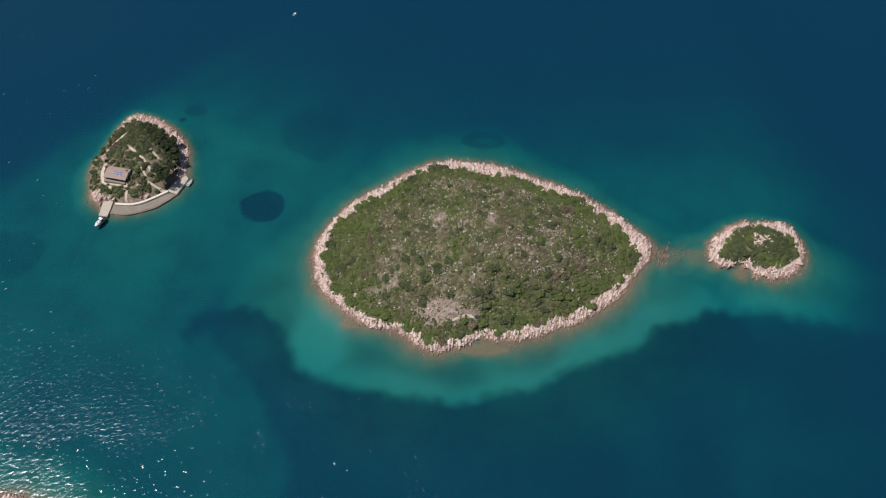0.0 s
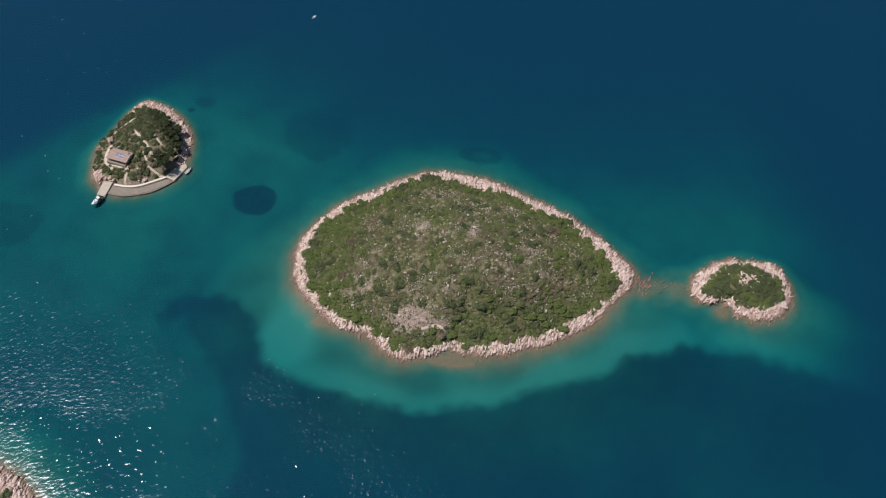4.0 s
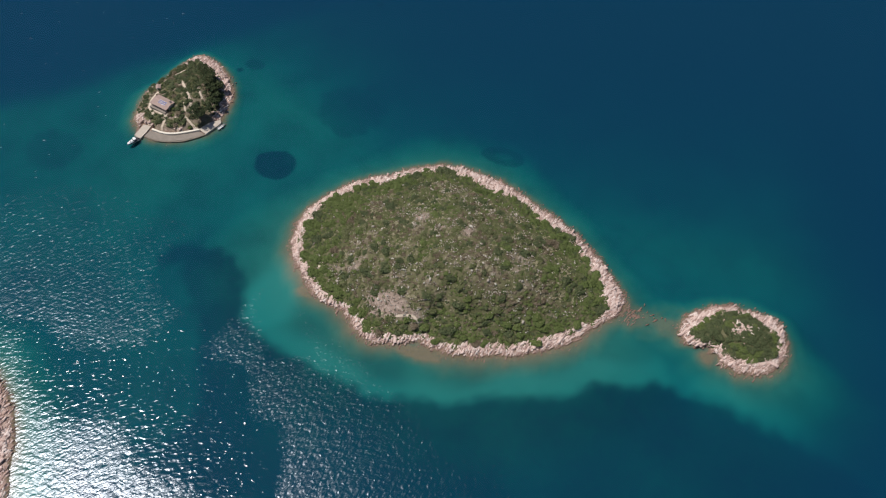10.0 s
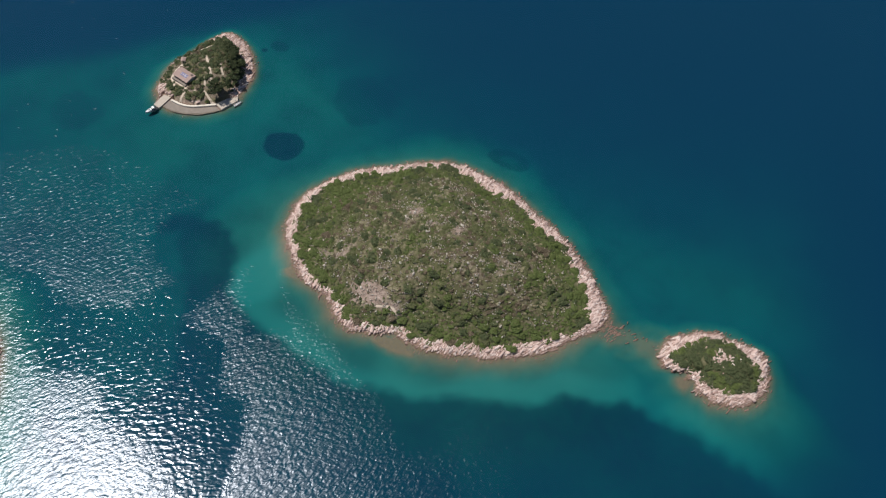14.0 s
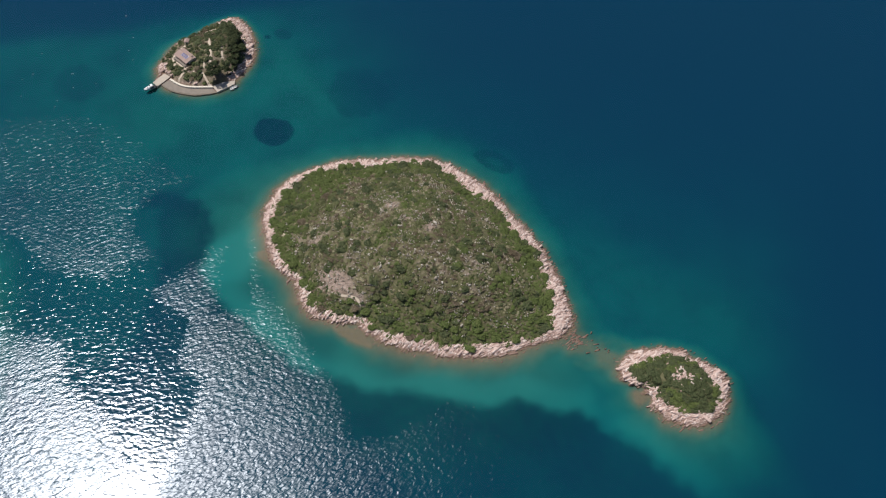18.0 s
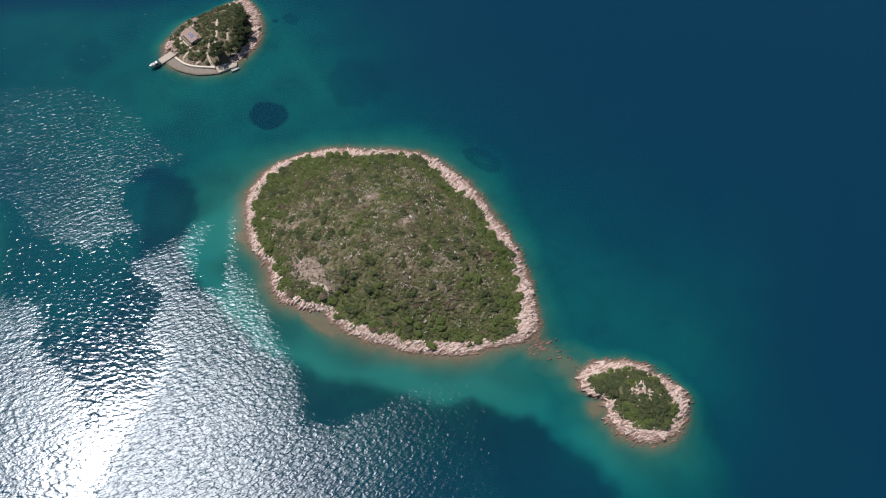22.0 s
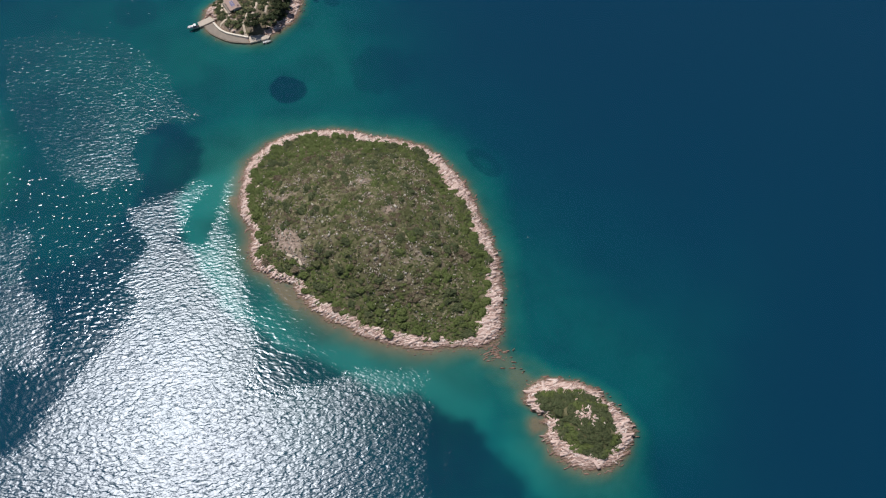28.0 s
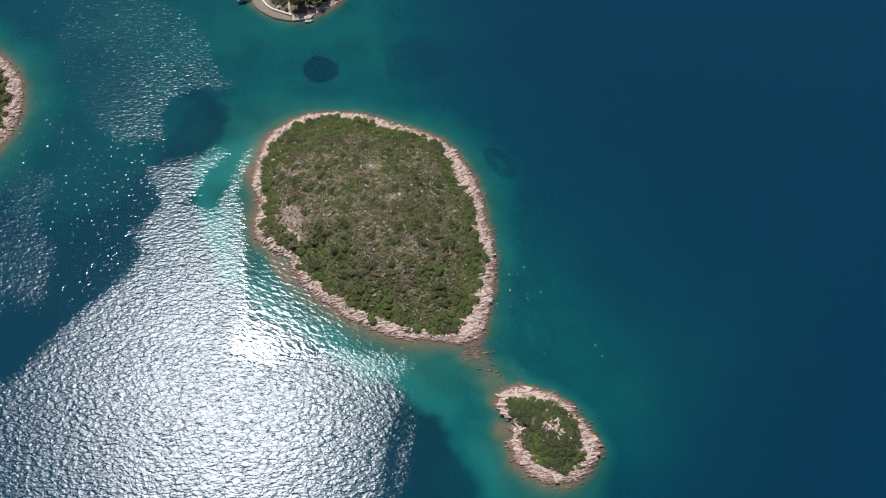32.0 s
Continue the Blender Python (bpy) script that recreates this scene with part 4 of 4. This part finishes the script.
def window(parent, at, turn, w, h):
    """A shuttered window lying on a wall that faces along -y before the turn."""
    m = pose(*at, 0, 0, turn)
    frame_ = part("window", box((w, 0.10, h), (0, 0, 0), 0.01), GELCOAT, parent, "small white-framed window with dark green shutters")
    frame_.matrix_local = m
    pane = part("pane", box((w - 0.16, 0.04, h - 0.16), (0, -0.05, 0), 0.0), PANE, frame_)
    for sgn in (-1, 1):
        part("shutter", box((w / 2, 0.05, h), (sgn * (w * 0.78), -0.02, 0), 0.01), SHUTTER, frame_)
    return frame_


HZ = float(ground_z(-163.5, 229.5))
house = empty("house", pose(-163.3, 230.2, HZ - 0.3, 0, 0, -13), "low stone holiday house with a faded terracotta roof and solar panels", "house")
L, W, EAVE, RIDGE, PORCH = 10.6, 4.2, 2.2, 2.8, 1.8
part("wall", box((L, 0.35, EAVE), (0, -W / 2 + 0.175, EAVE / 2), 0.0), RENDER, house)
part("wall", box((L, 0.35, EAVE), (0, W / 2 - 0.175, EAVE / 2), 0.0), RENDER, house)
for sgn in (-1, 1):
    bm = prism([(-W / 2 + 0.353, 0), (W / 2 - 0.353, 0), (W / 2 - 0.353, EAVE), (0, RIDGE - 0.22), (-W / 2 + 0.353, EAVE)], -0.175, 0.175)
    bmesh.ops.transform(bm, matrix=Matrix.Translation((sgn * (L / 2 - 0.178), 0, 0)) @ Matrix(((0, 0, 1, 0), (1, 0, 0, 0), (0, 1, 0, 0), (0, 0, 0, 1))), verts=bm.verts)
    part("wall", bm, RENDER, house)
roof = part("roof", gable(L, W, EAVE + 0.25, RIDGE + 0.2, 0.4, PORCH), ROOF, house, "faded pinkish terracotta tile roof")
bm = bmesh.new()
bmesh.ops.create_cone(bm, cap_ends=True, segments=10, radius1=0.16, radius2=0.16, depth=L + 0.8, matrix=pose(0, 0, RIDGE + 0.2, 0, 90, 0))
part("ridge_tiles", bm, ROOF, roof)
chimney = part("chimney", box((0.6, 0.6, 1.3), (3.9, 1.1, RIDGE + 0.1), 0.03), RENDER, house)
part("cap", box((0.8, 0.8, 0.12), (3.9, 1.1, RIDGE + 0.81), 0.02), ROOF, chimney)
slope = math.degrees(math.atan2(RIDGE - EAVE, W / 2))
fall = (RIDGE + 0.2 - (EAVE + 0.13 - PORCH * 0.12)) / (W / 2 + 0.4 + PORCH)
for row in (0.75, 1.85):
    for col in range(3):
        panel = part("solar_panel", box((1.6, 0.9, 0.05), (0, 0, 0), 0.01), METAL, house, "blue solar panel in a thin aluminium frame")
        panel.matrix_local = pose(-0.9 + col * 1.66, -row, RIDGE + 0.29 - fall * row, math.degrees(math.atan(fall)), 0, 0)
        part("cells", box((1.54, 0.84, 0.012), (0, 0, 0.028), 0.0), CELL, panel)
for px in (-5.0, -1.7, 1.7, 5.0):
    part("porch_post", box((0.16, 0.16, 2.2), (px, -W / 2 - PORCH + 0.1, 1.1), 0.01), WOOD, house)
for px in (-4.4, -2.2, 2.2, 4.4):
    window(house, (px, -W / 2 - 0.03, 1.6), 0, 0.9, 1.1)
    window(house, (px, W / 2 + 0.03, 1.6), 180, 0.8, 0.9)
door = part("door", box((1.0, 0.1, 2.05), (0, -W / 2 - 0.03, 1.3), 0.01), SHUTTER, house, "dark green wooden house door")
part("handle", box((0.04, 0.12, 0.14), (0.38, -W / 2 - 0.10, 1.3), 0.01), METAL, door)
terrace = new("terrace", None)
tagged(terrace, "sandy paved terrace in front of the house", "terrace", kind="structure")
part("paving", prism([(-169.4, 228.2), (-159.0, 225.9), (-159.5, 223.9), (-169.9, 226.3)], HZ - 1.4, HZ + 0.10, 0.04), GRAVEL, terrace)
shed = empty("shed", pose(-173.6, 240.9, float(ground_z(-173.6, 240.9)) - 0.1, 0, 0, 35), "small whitewashed garden shed with a terracotta roof", "shed")
part("wall", box((2.2, 2.8, 2.1), (0, 0, 1.05), 0.02), PALE_WALL, shed)
bm = gable(2.8, 2.2, 2.15, 2.6, 0.2)
rf = part("roof", bm, ROOF, shed)
rf.matrix_local = pose(0, 0, 0, 0, 0, 90)
part("door", box((0.8, 0.08, 1.8), (0, -1.43, 0.92), 0.01), SHUTTER, shed)


# boats
def hull_bm(length, beam, depth_, bow=0.55, flare=0.75):
    """An open hull lofted from stern (y-) to bow (y+), with thickness at the gunwale."""
    bm = bmesh.new()
    rings = []
    for k in range(11):
        t = k / 10
        yy = -length / 2 + t * length
        half = beam / 2 * (1 - max(0, (t - bow) / (1 - bow)) ** 2.2) + 0.02
        sheer = depth_ * (0.86 + 0.24 * t * t)
        keel = -0.28 * (1 - max(0, (t - 0.7) / 0.3) ** 2) + (sheer * 0.7 if t > 0.97 else 0)
        ring = [(-half, sheer), (-half * 0.98, sheer * 0.55), (-half * flare, 0.02), (0, keel), (half * flare, 0.02), (half * 0.98, sheer * 0.55), (half, sheer)]
        rings.append([bm.verts.new((px, yy, pz)) for px, pz in ring])
    for a, b in zip(rings, rings[1:]):
        for k in range(6):
            bm.faces.new((a[k], a[k + 1], b[k + 1], b[k]))
    bm.faces.new(rings[0])
    bmesh.ops.solidify(bm, geom=bm.faces[:], thickness=0.05)
    return bm


def deck_bm(length, beam, z, y0, y1, bow=0.55, shrink=0.92):
    pts = []
    for k in range(13):
        t = y0 + (y1 - y0) * k / 12
        half = (beam / 2 * (1 - max(0, (t - bow) / (1 - bow)) ** 2.2)) * shrink
        pts.append((half, -length / 2 + t * length))
    return prism([(px, py) for px, py in pts] + [(-px, py) for px, py in pts[::-1]], z - 0.05, z)


def motor_boat(m, label):
    b = empty("motor_boat", m, label, "boat")
    h = part("hull", hull_bm(6.2, 2.35, 0.85), GELCOAT, b)
    part("rub_rail", deck_bm(6.25, 2.42, 0.80, 0.0, 0.985, 0.55, 1.0), DARK, h)
    part("foredeck", deck_bm(6.2, 2.35, 0.98, 0.52, 0.97), GELCOAT, b)
    part("cockpit_floor", deck_bm(6.2, 2.35, 0.32, 0.03, 0.55), TEAK, b)
    cab = prism([(-0.85, -0.4), (0.85, -0.4), (0.78, 1.1), (0.4, 1.75), (-0.4, 1.75), (-0.78, 1.1)], 0.9, 1.5, 0.12)
    c = part("cabin", cab, GELCOAT, b, "low white cuddy cabin")
    part("hatch", box((0.55, 0.5, 0.05), (0, 0.9, 1.52), 0.02), PANE, c)
    part("windscreen", prism([(-0.82, -0.5), (0.82, -0.5), (0.86, -0.36), (-0.86, -0.36)], 1.4, 1.85, 0.02), PANE, b, "dark tinted windscreen")
    part("bimini", prism([(-0.9, -1.9), (0.9, -1.9), (0.95, -0.6), (-0.95, -0.6)], 2.02, 2.08, 0.03), GELCOAT, b, "white canvas sun top")
    for px in (-0.85, 0.85):
        for py in (-1.8, -0.7):
            part("pole", box((0.04, 0.04, 1.2), (px, py, 1.45), 0.0), METAL, b)
    for px in (-0.45, 0.45):
        part("seat", box((0.55, 0.55, 0.5), (px, -1.0, 0.57), 0.06), CUSHION, b)
    part("stern_bench", box((1.7, 0.5, 0.4), (0, -2.5, 0.52), 0.06), CUSHION, b)
    eng = part("outboard", box((0.42, 0.55, 0.7), (0, -3.3, 0.75), 0.08), DARK, b)
    part("leg", box((0.14, 0.25, 0.9), (0, -3.3, 0.05), 0.02), DARK, eng)
    return b


motor_boat(pose(-167.75, 204.3, 0.0, 0, 0, 149), "white cuddy motor boat moored off the jetty's end")
tender = empty("rowing_boat", pose(-130.3, 228.2, 0.0, 0, 0, -22), "small white open boat lying along the quay", "boat")
part("hull", hull_bm(4.6, 1.75, 0.55), GELCOAT, tender)
part("floor", deck_bm(4.6, 1.75, 0.14, 0.04, 0.9), TENDER_GREY, tender)
for py in (-1.4, 0.1, 1.2):
    part("thwart", box((1.4 if py < 0.9 else 1.0, 0.26, 0.05), (0, py, 0.38), 0.01), WOOD, tender)
part("outboard", box((0.26, 0.32, 0.55), (0, -2.42, 0.58), 0.05), DARK, tender)
speed_boat = empty("speed_boat", pose(-93, 354.6, 0.0, 0, 0, -35), "small white open motor boat far out on the water", "boat")
part("hull", hull_bm(2.6, 1.1, 0.5), GELCOAT, speed_boat)
part("foredeck", deck_bm(2.6, 1.1, 0.56, 0.5, 0.96), GELCOAT, speed_boat)
part("floor", deck_bm(2.6, 1.1, 0.2, 0.04, 0.55), TENDER_GREY, speed_boat)
part("seat", box((0.9, 0.35, 0.3), (0, -0.8, 0.36), 0.05), CUSHION, speed_boat)
part("outboard", box((0.25, 0.35, 0.45), (0, -1.7, 0.5), 0.05), DARK, speed_boat)


# trees and garden shrubs
def tapered(p0, p1, r0, r1, seg=7):
    bm = bmesh.new()
    p0, p1 = Vector(p0), Vector(p1)
    m = Matrix.Translation((p0 + p1) / 2) @ (p1 - p0).to_track_quat("Z", "Y").to_matrix().to_4x4()
    bmesh.ops.create_cone(bm, cap_ends=True, segments=seg, radius1=r0, radius2=r1, depth=(p1 - p0).length, matrix=m)
    return bm


def pine(x, y, radius, tall, seed, label):
    g = np.random.default_rng(seed)
    tree = empty("pine_tree", pose(x, y, float(ground_z(x, y)) - 0.1, 0, 0, seed * 40), label, "tree", "pines on the house island")
    part("trunk", tapered((0, 0, 0), (0.25, 0.1, tall * 0.75), 0.24, 0.11), BARK, tree)
    pts, ways = [], []
    for k in range(6):
        a, d, hgt = k * 1.05 + g.uniform(-0.3, 0.3), radius * g.uniform(0.45, 0.62), tall * g.uniform(0.55, 0.85)
        tip = (d * math.cos(a), d * math.sin(a), hgt)
        part("limb", tapered((0.15, 0.05, hgt * 0.62), tip, 0.10, 0.04, 5), BARK, tree)
        p, v = crown_points(g, 300, 6, 0.7)
        pts.append(p * radius * g.uniform(0.42, 0.55) + np.array(tip) - (0, 0, 0.5))
        ways.append(v)
    p, v = crown_points(g, 420, 7, 0.65)
    pts.append(p * radius * 0.62 + (0.2, 0.1, tall * 0.68))
    ways.append(v)
    co, fa = leaf_cards(g, np.concatenate(pts), np.concatenate(ways), 0.27)
    part("crown", mesh_of("crown", co, fa, LEAF_PINE), None, tree, "dark green needle crown with gaps")


for q, (px, py, rad, tall) in enumerate([(-140.6, 227.2, 4.6, 8.0), (-148.1, 252.5, 4.0, 8.5), (-152.3, 256.8, 3.4, 7.5), (-143.2, 246.0, 3.4, 7.0), (-138.6, 233.6, 2.8, 6.0), (-156.2, 259.8, 3.3, 6.5), (-144.0, 229.8, 3.2, 6.5), (-146.0, 248.5, 3.0, 7.0), (-138.0, 239.0, 3.0, 7.0), (-140.0, 243.2, 2.8, 6.5), (-142.0, 250.5, 3.0, 7.0)]):
    pine(px, py, rad, tall, 400 + q, "dark green pine tree among garden paths" if q % 2 else "broad dark pine tree near the quay")
GARDEN = [(-170.6, 259.8, 2.6), (-166.3, 262.5, 2.6), (-160.6, 257.8, 2.4), (-166.7, 252.1, 2.5), (-160.9, 249.3, 2.4), (-157.3, 251.9, 2.2), (-170.1, 246.4, 2.4), (-165.4, 241.9, 2.5), (-160.3, 240.7, 2.5), (-155.8, 241.8, 2.1), (-157.7, 235.4, 1.6),
          (-176.0, 231.1, 2.4), (-168.8, 223.4, 1.7), (-166.9, 221.3, 1.5), (-160.9, 219.6, 2.2), (-154.5, 219.3, 2.4), (-152.0, 222.7, 2.0), (-148.4, 222.0, 1.9), (-144.3, 221.4, 1.2), (-170.6, 224.8, 1.3), (-165.0, 223.2, 1.2), (-162.4, 222.6, 1.3), (-158.2, 222.4, 1.2), (-168.0, 225.0, 1.0), (-160.6, 223.4, 1.0), (-157.2, 228.4, 1.3), (-157.6, 232.4, 1.4), (-170.2, 231.0, 1.2)]
GARDEN2 = [(-150.7, 235.1, 1.5), (-149.9, 239.8, 1.5), (-144.3, 241.6, 1.7), (-154.3, 228.8, 1.5), (-143.1, 238.7, 2.0), (-179.1, 241.0, 1.9), (-178.0, 247.3, 1.4), (-175.9, 257.0, 1.4), (-173.7, 261.0, 1.5), (-140.5, 246.1, 1.6), (-161.6, 264.8, 2.2), (-164.9, 266.5, 2.0),
           (-169.1, 265.7, 1.8), (-154.0, 253.8, 2.2), (-172.7, 249.0, 1.7), (-154.0, 248.0, 1.9), (-163.0, 255.5, 2.2), (-157.5, 246.6, 1.5), (-177.5, 235.0, 1.6), (-156.0, 224.6, 1.3), (-147.4, 243.5, 1.5), (-150.8, 243.6, 1.3)]
g = random.Random(9)
for q, (px, py, rad) in enumerate(GARDEN + GARDEN2):
    shrub(4 if g.random() < 0.6 else (1 if g.random() < 0.6 else 0), px, py, float(ground_z(px, py)), rad * 1.14, q * 53 % 360, q, "rounded dark green garden shrub beside an earth path", "garden shrubs on the house island")
x, y, inn, rho, r = scatter(HOME, (-182, -128, 208, 276), 1.6, 35)
keep = (r.uniform(size=len(x)) < (0.48 + 0.34 * smooth(236, 252, y)) * smooth(216, 221, y) + 0.08) & (np.hypot((x + 163.4) / 7.0, (y - 229) / 5.2) > 1) & (np.hypot((x + 137) / 7, (y - 225) / 7) > 1)
for pts, w in FOOTPATHS:
    for a, b in zip(pts, pts[1:]):
        keep &= segment(x, y, a, b) > w * 0.45 + 0.35
x, y = x[keep], y[keep]
low = new("scrub_thicket", thicket("scrub_thicket", list(zip(x, y, ground_z(x, y), np.clip(r.gamma(5, 0.24, len(x)), 0.5, 1.9), np.full(len(x), 0.7), r.choice([4, 4, 4, 1, 2, 3], len(x)))), rng, 0.24, LEAVES, 80))
tagged(low, "low green and dry undergrowth between garden paths", "undergrowth", kind="stuff")
